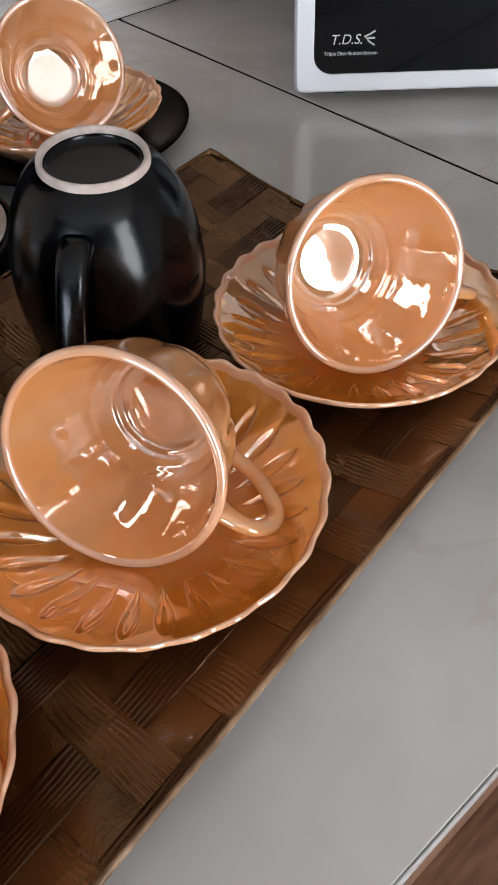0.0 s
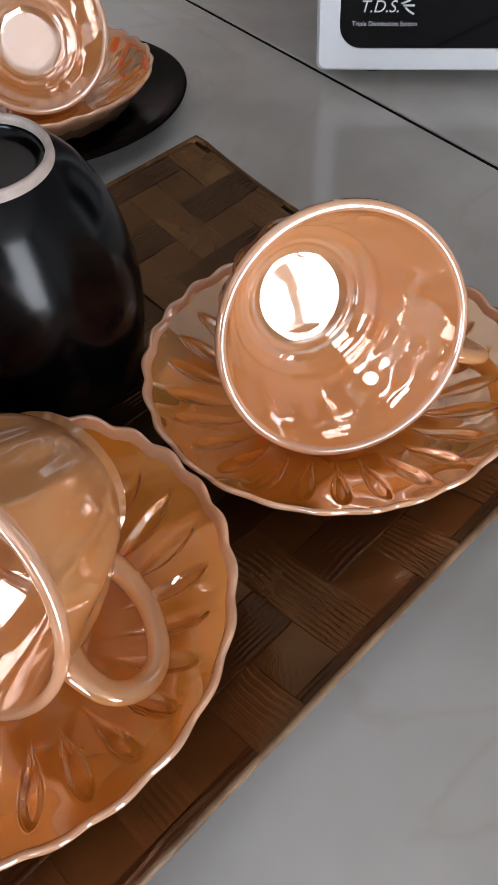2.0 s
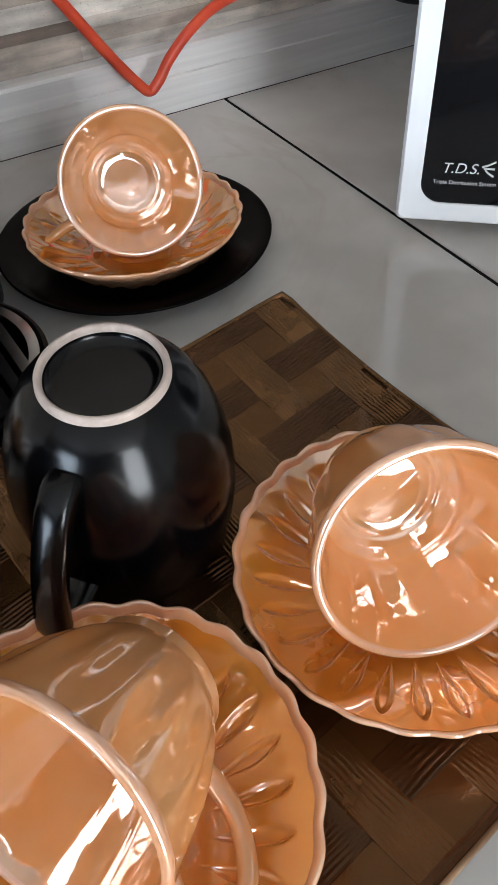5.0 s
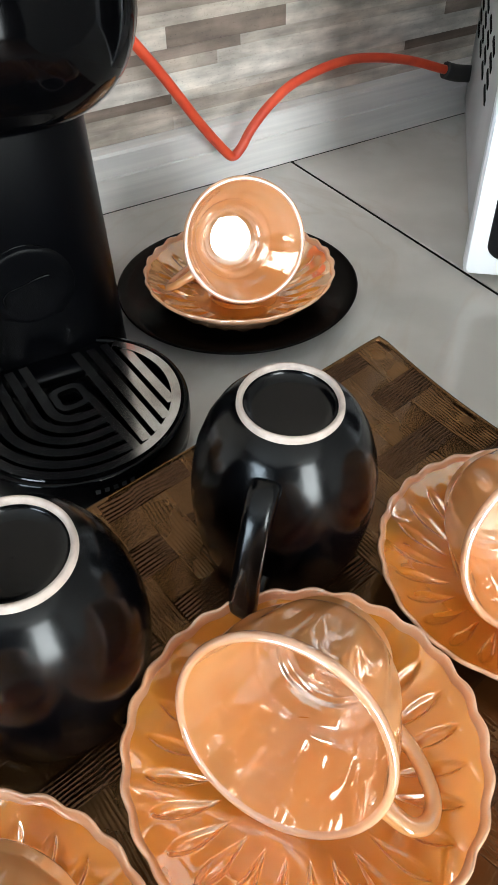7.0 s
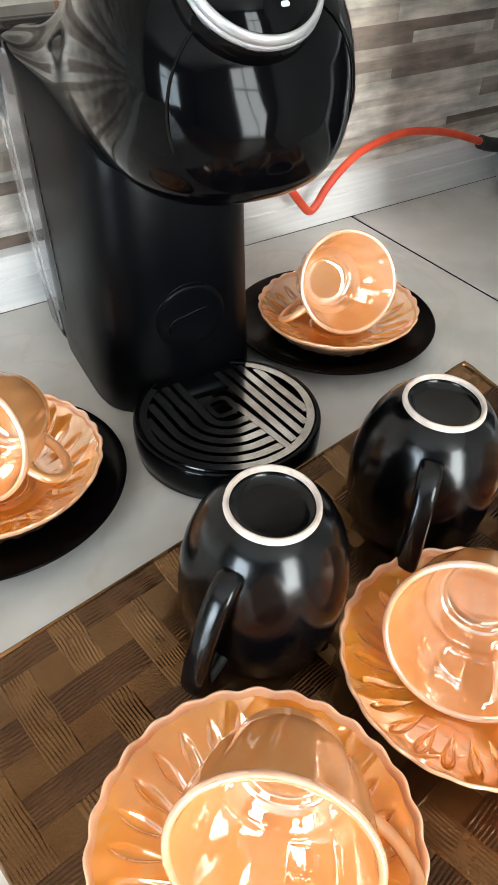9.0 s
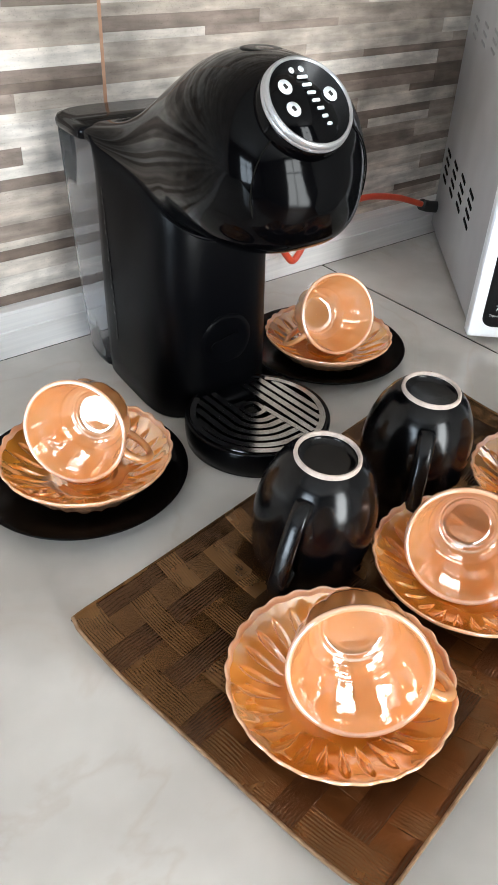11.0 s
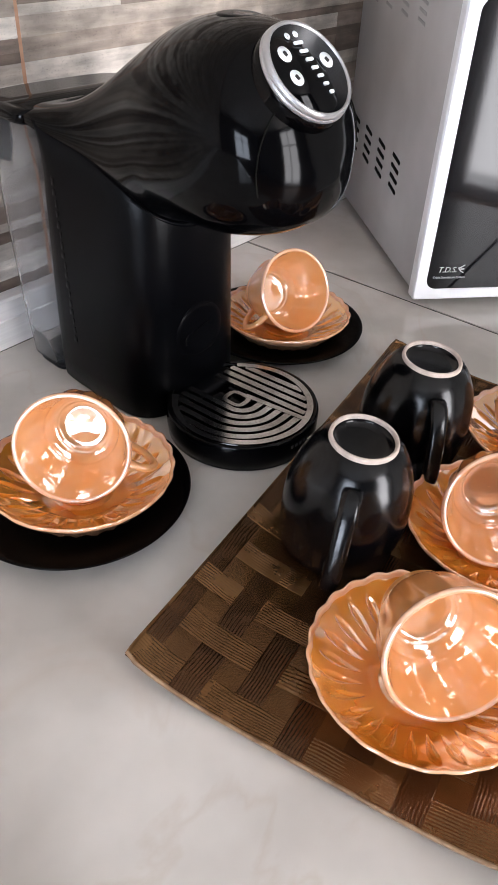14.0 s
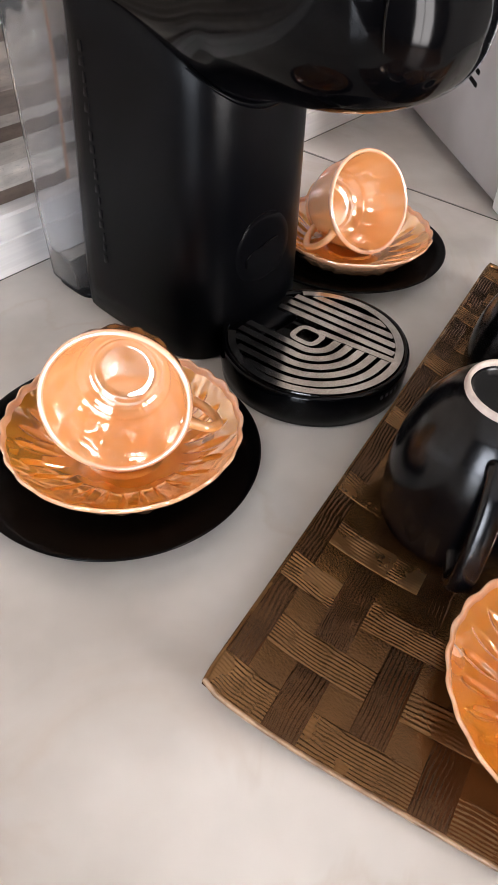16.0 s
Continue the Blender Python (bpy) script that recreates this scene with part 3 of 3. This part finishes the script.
mug(-0.3314, -0.3438, local_tray_z(-0.3314, -0.3438) + 0.0020, 6, 207, 0.985, "upturned satin black mug on the tray beside the drip tray")
mug(-0.2232, -0.3300, local_tray_z(-0.2232, -0.3300) + 0.0015, 5, 222, 0.94, "upturned satin black mug on the tray behind two saucers", 68)
for (x, y), turn, size, rise, label in (((-0.2735, -0.4232), 5, 1.01, 1.15, "scalloped peach lustre saucer in the tray's middle"), ((-0.1575, -0.4060), 0, 1.0, 0.95, "scalloped peach lustre saucer at the tray's microwave end"), ((-0.3920, -0.4355), 9, 1.015, 1.1, "scalloped peach lustre saucer at the tray's free end")):
    saucer(pose(x, y, local_tray_z(x, y)), label, turn, size, rise)
plate(pose(-0.4098, -0.1926, 0), "matte black plate on the counter beside the coffee machine")
plate(pose(-0.1421, -0.1540, 0), "matte black plate on the counter between machine and microwave")
saucer(pose(-0.4080, -0.1975, 0.0062), "scalloped peach lustre saucer on a black plate beside the machine", 3, 1.035, 1.2)
saucer(pose(-0.1440, -0.1605, 0.0062), "scalloped peach lustre saucer on a black plate near the wall", 7)
teacup((-0.1457, -0.1719, 0.0501), (-0.245, -0.866, 0.436), (-0.178, -0.140, 0.020), "peach lustre teacup tipped on its saucer near the wall")
teacup((-0.1638, -0.4193, 0.0486), (-0.308, -0.868, 0.389), (-0.1278, -0.4363, 0.0319), "peach lustre teacup tipped on its saucer facing the microwave end")
teacup((-0.2841, -0.4247, 0.0469), (-0.789, -0.495, 0.364), (-0.262, -0.470, 0.030), "peach lustre teacup tipped on the saucer in the tray's middle")
teacup((-0.3962, -0.4502, 0.0490), (-0.631, -0.687, 0.360), (-0.364, -0.4806, 0.0355), "peach lustre teacup tipped on the saucer at the tray's free end")
teacup((-0.4195, -0.2066, 0.0551), (-0.726, -0.627, 0.284), (-0.3887, -0.2441, 0.039), "peach lustre teacup tipped on its saucer beside the machine")

# ---- capsule coffee machine ----
machine = thing("coffee_machine", pose(-0.277, -0.220, 0, 0, 0, -5), "black capsule coffee machine with round glossy head and clear tank", "coffee machine")


def plan_ring(yf, yb, w, z, n=64, pf=4.0, pb=8.0, wf=None):
    """A level outline, rounder in front than behind; wf: its half width in front."""
    yc = yf + (yb - yf) * 0.5
    d = (yb - yf) * 0.5
    wf = wf or w
    ring = []
    for i in range(n):
        a = 2 * math.pi * i / n
        c, s = math.cos(a), math.sin(a)
        p = pb if s > 0 else pf
        k = (abs(c) ** p + abs(s) ** p) ** (-1 / p)
        ring.append(((w + (wf - w) * max(0.0, 0.5 - k * s * 0.5)) * k * c, yc + d * k * s, z))
    return ring


def flank_front(z):
    s = min(1.0, max(0.0, (z - 0.135) / 0.067))
    return 0.046 + 0.089 * s ** 4.5


def half_width(z):
    return 0.053 + 0.0120 * min(1, z / 0.2) ** 0.6


zs = [0.0, 0.002, 0.02, 0.05, 0.08, 0.11, 0.13] + [0.135 + 0.067 * (i / 18) ** 0.7 for i in range(19)]
rings = []
for z in zs:
    inset = 0.0015 if z < 0.001 else 0.0
    rings.append(plan_ring(flank_front(z) + inset, 0.158 - 0.11 * z, half_width(z) - inset, z, wf=0.053 - 0.055 * z - inset))
column = part("column", loft(rings, caps=(True, True)), BLACK_MATTE, machine, "matte black plastic column")

# glossy cowl and head in one sweep from the tank to the front
SWEEP = [(0.158, 0.2055, 0.198, 0.0615, 4.0), (0.140, 0.2080, 0.192, 0.0620, 3.0), (0.120, 0.2150, 0.180, 0.0570, 2.3), (0.100, 0.2295, 0.164, 0.0535, 2.05), (0.080, 0.2460, 0.150, 0.0525, 2.0), (0.060, 0.2590, 0.143, 0.0535, 2.0), (0.040, 0.2685, 0.150, 0.0555, 2.05), (0.020, 0.2732, 0.156, 0.0570, 2.1), (0.0, 0.2732, 0.159, 0.0570, 2.15), (-0.020, 0.2700, 0.162, 0.0545, 2.15), (-0.038, 0.2580, 0.167, 0.0480, 2.1), (-0.050, 0.2430, 0.173, 0.0370, 2.0), (-0.0575, 0.2270, 0.183, 0.0240, 2.0), (-0.0610, 0.2100, 0.198, 0.0070, 2.0)]


def head_at(y):
    for a, b in zip(SWEEP, SWEEP[1:]):
        if a[0] >= y >= b[0]:
            t = (a[0] - y) / (a[0] - b[0])
            return [p + (q - p) * t for p, q in zip(a, b)]


ys = [0.158 - 0.198 * i / 44 for i in range(45)] + [-0.0610 + 0.0210 * (1 - math.sin(math.pi / 2 * i / 10)) for i in range(1, 11)]
raw = np.array([head_at(max(y, -0.0610)) for y in ys])
for _ in range(7):
    raw[1:-1] = 0.25 * raw[:-2] + 0.5 * raw[1:-1] + 0.25 * raw[2:]
rings = []
for y, zt, zb, w, p in raw:
    ring = []
    for i in range(72):
        a = 2 * math.pi * i / 72
        c, s = math.cos(a), math.sin(a)
        q = p + (0.7 * min(1.0, max(0.0, (0.040 - y) / 0.05)) if s < 0 else 0.0)
        k = (abs(c) ** q + abs(s) ** q) ** (-1 / q)
        ring.append((w * k * c, y, (zt + zb) / 2 + (zt - zb) / 2 * k * s))
    rings.append(ring)
head = part("head", loft(rings, caps=(True, True)), BLACK_GLOSS, machine, "glossy black round head and cowl")

# seams and details on the head


def head_ring(y, grow, a0, a1, n=40):
    yy, zt, zb, w, p = head_at(y)
    out = []
    for i in range(n + 1):
        a = a0 + (a1 - a0) * i / n
        c, s = math.cos(a), math.sin(a)
        k = (abs(c) ** p + abs(s) ** p) ** (-1 / p)
        out.append((w * k * c * grow, y, (zt + zb) / 2 + (zt - zb) / 2 * k * s * grow))
    return out


part("seam", tube(head_ring(-0.045, 1.0, radians(-62), radians(242), 30), 0.0005, 6, steps=2), DARK, machine, "thin dark seam round the head")
lip = []
for x, y, _ in plan_ring(0.0455, 0.140, 0.0605, 0.15, 160, wf=0.0445)[96:146]:
    # where the column's shoulder meets the cowl above it
    _, zt, zb, w, p = head_at(y)
    side = min(0.985, abs(x) / w)
    lip.append((x, y, (zt + zb) / 2 - (zt - zb) / 2 * (1 - side ** p) ** (1 / p) - 0.0012))
part("shoulder_lip", tube(lip, lambda s: 0.0004 + 0.0020 * math.sin(math.pi * s) ** 2, 12, steps=2), BLACK_MATTE, machine, "soft rounded shoulder below the cowl")
part("top_badge", lathe([(0.0003, 0.001), (0.010, 0.001), (0.0125, 0.0004), (0.013, -0.002)], 40), BLACK_MATTE, machine, "small oval cap on top of the head", m=pose(0, 0.012, 0.2718))

# control dial
dial = part("dial", lathe([(0.0003, 0.0), (0.0248, 0.0), (0.0250, -0.002)], 72), BLACK_GLOSS, machine, "glossy black touch dial with white symbols", m=pose(-0.0048, -0.0445, 0.2550, 45, 0, 0))
part("dial_ring", lathe([(0.0246, -0.0010), (0.0250, 0.0008), (0.0258, 0.0012), (0.0267, 0.0007), (0.0273, -0.0008), (0.0276, -0.0018), (0.0274, -0.0021), (0.0274, -0.0024), (0.0278, -0.0027), (0.0280, -0.0042), (0.0276, -0.0048)], 96), SILVER, dial, "grooved silver ring")
part("dial_collar", lathe([(0.0276, -0.0048), (0.0280, -0.0052), (0.0284, -0.0100), (0.0288, -0.0190)], 96), BLACK_GLOSS, dial)


def disc(r, n=32):
    return lathe([(0.0003, 0.0003), (r * 0.96, 0.0003), (r, 0.0)], n)


for u, v, r in ((-0.0125, 0.0095, 0.0044), (-0.0125, -0.0035, 0.0044), (0.0150, 0.0030, 0.0044), (-0.0045, 0.0185, 0.0018), (0.0020, 0.0190, 0.0018)):
    key = part("symbol", disc(r), ICON, dial, "white round touch symbol", m=pose(u, v, 0.0002))
    if r > 0.004:
        part("mark", box(-0.0009, 0.0009, -0.0014, 0.0014, 0, 0.00015, 0.0004), RUBBER, key, m=pose(0, 0, 0.0004, 0, 0, 25))
for i in range(7):
    w = 0.0034 - 0.0003 * i
    part("level_bar", box(-w, w, -0.0009, 0.0009, 0, 0.0003, 0.0006, bm=None), ICON, dial, m=pose(0.0020 + 0.0010 * i - 0.0012, 0.0142 - 0.0047 * i, 0.0002))

# emblem and flank marks
DRIP_MARK = -97.0
emblem = part("emblem", lathe([(0.0003, 0.0005), (0.012, 0.0003), (0.0180, 0.0001), (0.0222, -0.0001), (0.0228, -0.0010)], 64), BLACK_MATTE, machine, "faintly raised round emblem on the column", m=pose(0.002, 0.0460, 0.064, 90, 0, 0))
part("arch", tube([(-0.0140, -0.0075, 0.0003), (-0.0140, -0.0030, 0.0004), (-0.0105, 0.0004, 0.0005), (-0.0040, 0.0018, 0.0006), (0.0040, 0.0040, 0.0005), (0.0105, 0.0046, 0.0004)], lambda s: 0.0004 + 0.0009 * abs(2 * s - 1), 8, flat=0.6), BLACK_GLOSS, emblem, "hook-shaped relief")
part("arc", tube([(0.0224 * math.cos(radians(a)), 0.0224 * math.sin(radians(a)), -0.0001) for a in range(60, 151, 15)], 0.0003, 6), BLACK_GLOSS, emblem)


def flank_x(y, z):
    """Half width of the column's side at a depth and height."""
    yf, yb = flank_front(z), 0.158 - 0.11 * z
    s = (y - (yf + yb) / 2) / ((yb - yf) / 2)
    return (half_width(z) + (0.053 - 0.055 * z - half_width(z)) * max(0.0, 0.5 - 0.5 * s)) * (1 - abs(s) ** 8) ** (1 / 8)


for i in range(17):
    z = 0.046 + 0.0075 * i
    part("embossed_mark", box(-0.0002, 0.0002, -0.0020, 0.0020 - 0.0010 * (i % 3), -0.0026 + 0.0006 * (i % 2), 0.0026, 0.0001), BLACK_MATTE, machine, m=pose(-flank_x(0.1225, z), 0.1225, z))
for i in range(5):
    a = DRIP_MARK + 4.2 * i
    part("pale_mark", box(-0.0002, 0.0002, -0.0011, 0.0011, -0.0013, 0.0013, 0.0001), MARK_GREY, machine, m=pose(0.004 + 0.0565 * math.cos(radians(a)), 0.001 + 0.0565 * math.sin(radians(a)), 0.0150, 0, 0, a))

# water tank
tank = part("water_tank", loft([plan_ring(0.1575, 0.2045, half_width(z) * 0.985, z, pf=8, pb=3.6) for z in (0.004, 0.05, 0.1, 0.15, 0.1960)], caps=(True, False)), TANK, machine, "clear plastic water tank")
tank.modifiers.new("thickness", "SOLIDIFY").thickness = 0.0016
part("tank_foot", loft([plan_ring(0.150, 0.200, 0.052, z, pf=6, pb=3.2) for z in (0.0, 0.004)], caps=(True, True)), BLACK_MATTE, machine)
lid_rings = [plan_ring(0.142, 0.2060, half_width(0.2) + d, z, pf=8, pb=3.6) for d, z in ((-0.001, 0.1965), (0.0012, 0.1980), (0.0014, 0.2020), (-0.0004, 0.2048), (-0.0050, 0.2058))]
part("tank_lid", loft(lid_rings, caps=(True, True)), BLACK_GLOSS, machine, "glossy black tank lid")

# drip tray with slotted grate
CX, CY, DR = 0.004, 0.001, 0.0565
drip = part("drip_tray", lathe([(0.0003, 0.0), (DR - 0.003, 0.0), (DR - 0.001, 0.0012), (DR, 0.010), (DR, 0.0205), (DR - 0.0008, 0.0222), (DR - 0.0035, 0.0222), (DR - 0.0040, 0.0195), (DR - 0.0045, 0.013), (0.0003, 0.013)], 96), BLACK_GLOSS, machine, "round glossy black drip tray", m=pose(CX, CY, 0))
part("bridge", box(-0.03, 0.03, 0.030, 0.075, 0.0005, 0.020, 0.004), BLACK_MATTE, drip)
GR = DR - 0.0042
COLUMN_FRONT = 0.045 - CY


grate = bmesh.new()


def grate_bar(points, w, bm, z0=0.0195, z1=0.0222):
    """A flat bar along points, clipped to the round opening."""
    good = [p for p in points if math.hypot(*p) < GR and p[1] < COLUMN_FRONT - 0.004]
    if len(good) < 2:
        return
    rings = []
    for i, p in enumerate(good):
        a, b = Vector(good[max(i - 1, 0)]), Vector(good[min(i + 1, len(good) - 1)])
        d = (b - a).normalized()
        nrm = Vector((-d.y, d.x)) * w / 2
        rings.append([(p[0] + nrm.x, p[1] + nrm.y, z0), (p[0] + nrm.x, p[1] + nrm.y, z1), (p[0] - nrm.x, p[1] - nrm.y, z1), (p[0] - nrm.x, p[1] - nrm.y, z0)])
    loft(rings, caps=(True, True), bm=bm)


def dense(points, step=0.0015):
    out = []
    for a, b in zip(points, points[1:]):
        n = max(1, int((Vector(b) - Vector(a)).length / step))
        out += [(a[0] + (b[0] - a[0]) * i / n, a[1] + (b[1] - a[1]) * i / n) for i in range(n)]
    return out + [points[-1]]


def spin(points, deg):
    c, s = math.cos(radians(deg)), math.sin(radians(deg))
    return [(x * c - y * s, x * s + y * c) for x, y in points]


PITCH = 0.0078
GTURN = 6


def clipped_bar(points, w, z1=0.0222):
    seg = []
    for q in spin(points, GTURN) + [(9, 9)]:
        if math.hypot(*q) < GR - 0.0040 and q[1] < COLUMN_FRONT - 0.004:
            seg.append(q)
        else:
            if len(seg) > 6:
                grate_bar(seg, w, grate, 0.0195, z1)
            seg = []


for k in range(1, 7):
    r = PITCH * (k + 0.62)
    # bars that come from the column, bend round the middle and end on the cross bar
    bend = [(r * math.cos(radians(a)), r * math.sin(radians(a)) + 0.001) for a in range(180, 271, 5)]
    clipped_bar(dense([(-r, 0.055), (-r, 0.001)])[:-1] + bend + dense([(0.0, 0.001 - r), (0.006 + 0.12 * r, 0.001 - r)])[1:], 0.0049)
    # straight bars on the other side of the cross bar
    x = 0.0150 + PITCH * (k - 1)
    clipped_bar(dense([(x, 0.055), (x + 0.004, -0.060)]), 0.0049)
clipped_bar(dense([(0.0075, 0.003), (0.0135, -0.060)]), 0.0042, 0.0225)
loop = []
for a in range(0, 361, 8):
    c, s = math.cos(radians(a)), math.sin(radians(a))
    k = (abs(c) ** 3.4 + abs(s) ** 3.4) ** (-1 / 3.4)
    loop.append((-0.0004 + 0.0072 * k * c, 0.0055 + 0.0080 * k * s))
clipped_bar(loop, 0.0036, 0.0224)
loft([[((GR + s) * math.cos(radians(a)), (GR + s) * math.sin(radians(a)), z) for s, z in ((-0.0045, 0.0195), (-0.0045, 0.0226), (0.0002, 0.0226), (0.0002, 0.0195))] for a in range(-232, 53, 3)], caps=(True, True), bm=grate)
part("grate", grate, GRATE, drip, "slotted steel grate", smooth=False)

# ---- microwave ----
MW_ANG = math.degrees(math.atan2(-0.669, 0.743))
MW = pose(-0.0145, -0.218, 0, 0, 0, MW_ANG)
microwave = thing("microwave_oven", MW, "silver grey microwave oven with a white-framed black glass door", "microwave")
W, D, Z0, Z1 = 0.46, 0.300, 0.009, 0.276
part("casing", box(0.004, W - 0.004, 0.012, D, Z0 + 0.002, Z1 + 0.003, 0.004), MW_GREY, microwave, "silver grey painted casing")


def rounded(x0, x1, z0, z1, r, y, n=8):
    pts = []
    for cx, cz, a0 in ((x1 - r, z1 - r, 0), (x0 + r, z1 - r, 90), (x0 + r, z0 + r, 180), (x1 - r, z0 + r, 270)):
        for i in range(n + 1):
            a = radians(a0 + 90 * i / n)
            pts.append((cx + r * math.cos(a), y, cz + r * math.sin(a)))
    return pts


fr = loft([rounded(0, W, Z0, Z1, 0.004, 0.0118), rounded(0, W, Z0, Z1, 0.004, 0.002), rounded(0.0015, W - 0.0015, Z0 + 0.0015, Z1 - 0.0015, 0.004, 0.0), rounded(0.0115, W - 0.115, Z0 + 0.0112, Z1 - 0.0112, 0.011, 0.0), rounded(0.0115, W - 0.115, Z0 + 0.0112, Z1 - 0.0112, 0.011, 0.004)])
part("door_frame", fr, MW_WHITE, microwave, "white door frame and front", smooth=False)
door = part("door_glass", loft([rounded(0.0110, W - 0.1145, Z0 + 0.0107, Z1 - 0.0107, 0.011, 0.0012)], caps=(True, False)), MW_GLASS, microwave, "black door glass")
UP = pose(0, 0, 0, 90, 0, 0)
text_part("lettering", "T.D.S.", 0.0078, PRINT, door, pose(0.0210, 0.0008, 0.0372) @ UP, "pale grey printed letters", 0.22)
text_part("lettering", "Triple Distribution System", 0.0030, PRINT, door, pose(0.0175, 0.0008, 0.0310) @ UP, "small pale grey printed words")
for i in range(3):
    part("swoosh", tube([(0.0410 + 0.0010 * i, 0.0009, 0.0402 - 0.0020 * (i - 1) * 0.4), (0.0445, 0.0009, 0.0402 - 0.0022 * (i - 1)), (0.0475, 0.0009, 0.0402 - 0.0040 * (i - 1))], 0.0005, 6), PRINT, door)
# the casing is not cut: near-black boxes paint the shade inside the slots
for c in range(4):
    for r in range(4):
        part("vent_slot", box(-0.0010, 0.0010, -0.0120, 0.0120, -0.0021, 0.0021, 0.0009), DARK, microwave, m=pose(0.0041, 0.114 + 0.050 * c, 0.079 + 0.0100 * r, 8, 0, 0))
# slightly proud slips whose darker grey imitates the shade of recessed dimples
for c in range(4):
    for r in range(3):
        part("vent_dimple", box(-0.0006, 0.0006, -0.0100, 0.0100, -0.0014, 0.0014, 0.0005), VENT_SHADE, microwave, m=pose(0.0040, 0.105 + 0.049 * c, 0.232 + 0.0080 * r, 8, 0, 0))
for fx, fy in ((0.03, 0.03), (W - 0.03, 0.03), (0.03, D - 0.03), (W - 0.03, D - 0.03)):
    part("foot", lathe([(0.0003, 0.0), (0.009, 0.0), (0.010, 0.003), (0.010, 0.0122)], 24), RUBBER, microwave, m=pose(fx, fy, 0))

# ---- power cord ----
cord = thing("power_cord", pose(0, 0, 0), "orange-red power cord sagging along the wall behind the machine", "cord")
pts = [(-0.262, -0.016, 0.175), (-0.215, -0.016, 0.172), (-0.166, -0.017, 0.150), (-0.127, -0.019, 0.105), (-0.094, -0.021, 0.058), (-0.0765, -0.022, 0.0355), (-0.0685, -0.022, 0.0285), (-0.0610, -0.022, 0.0335), (-0.050, -0.020, 0.0450), (-0.031, -0.018, 0.0590), (-0.004, -0.014, 0.0690), (0.045, -0.010, 0.0735), (0.100, -0.009, 0.0640), (0.150, -0.010, 0.0470)]
part("cable", tube(pts, 0.0036, 14), CORD_RED, cord)
part("plug", tube([(0.148, -0.010, 0.0475), (0.160, -0.012, 0.0435), (0.185, -0.012, 0.038)], 0.0068, 16), RUBBER, cord, "black plug end")

# ---- wall strips ----
rng = random.Random(4)
meshes = {}


def strip_mesh(L, h, d):
    key = (round(L, 2), round(h, 4), round(d, 4))
    if key not in meshes:
        bm = box(-key[0] / 2, key[0] / 2, -key[2], 0.003, -key[1] / 2, key[1] / 2, 0.00012, 1)
        me = bpy.data.meshes.new("strip")
        bm.to_mesh(me)
        bm.free()
        me.materials.append(STRIP)
        meshes[key] = me
    return meshes[key]


JOINTS = (-0.86, -0.2595, 0.34)
z = 0.0432
count = 0
rest_boxes = []
while z < 1.58:
    h = rng.choice((0.0072, 0.0092, 0.0112, 0.0140))
    for a, b in ((-1.46, -0.8615), (-0.8585, -0.2610), (-0.2580, 0.3385), (0.3415, 0.615)):
        x = a
        while x < b - 0.001:
            L = rng.choice((0.10, 0.16, 0.22, 0.30, 0.42))
            if b - x - L < 0.05:
                L = b - x
            L = min(round(L, 2) if b - x > L else L, b - x)
            d = rng.choice((0.0004, 0.0006, 0.0008))
            if z < 0.40 and -0.87 < x + L / 2 < 0.36 and count < 300:
                ob = new("strip", strip_mesh(L, h, d))
                ob.parent = wall_north
                ob.location = (x + L / 2, 0.0155, z + h / 2)
                ob.scale = (L / round(L, 2), 1, 1)
                count += 1
            else:
                rest_boxes.append((x + 0.0003, x + L - 0.0003, 0.0155 - d, 0.0185, z + 0.0002, z + h - 0.0002))
            x += L
    z += h
for row in range(150):
    # the unseen stretch of the wall further along
    x = -3.2
    while x < -1.48:
        L = rng.choice((0.16, 0.22, 0.28))
        rest_boxes.append((x, min(x + L, -1.465), 0.0145, 0.0185, 0.0432 + row * 0.0102, 0.0432 + row * 0.0102 + 0.0098))
        x += L
verts, faces = [], []
for x0, x1, y0, y1, z0, z1 in rest_boxes:
    k = len(verts)
    verts += [(x0, y0, z0), (x1, y0, z0), (x1, y0, z1), (x0, y0, z1), (x0, y1, z0), (x1, y1, z0), (x1, y1, z1), (x0, y1, z1)]
    faces += [(k, k + 1, k + 2, k + 3), (k + 1, k + 5, k + 6, k + 2), (k + 4, k, k + 3, k + 7), (k + 3, k + 2, k + 6, k + 7), (k, k + 4, k + 5, k + 1)]
me = bpy.data.meshes.new("strip_field")
me.from_pydata(verts, [], faces)
STRIP_FAR = STRIP.copy()
STRIP_FAR.name = "ledger_strip_tile_joined"
fn = STRIP_FAR.node_tree
geo = fn.nodes.new("ShaderNodeNewGeometry")
ramp_in = [l for l in fn.links if l.from_socket.name == "Random"][0].to_socket
fn.links.new(geo.outputs["Random Per Island"], ramp_in)
me.materials.append(STRIP_FAR)
field = new("strip_field", me)
field.parent = wall_north
tagged(field, "ledger strips higher up the wall", kind="stuff")
for i, xj in enumerate(JOINTS):
    part("grout_joint", box(xj - 0.0016, xj + 0.0016, 0.0150, 0.0175, 0.044, 1.0), GROUT, wall_north, "terracotta grout line", smooth=False)
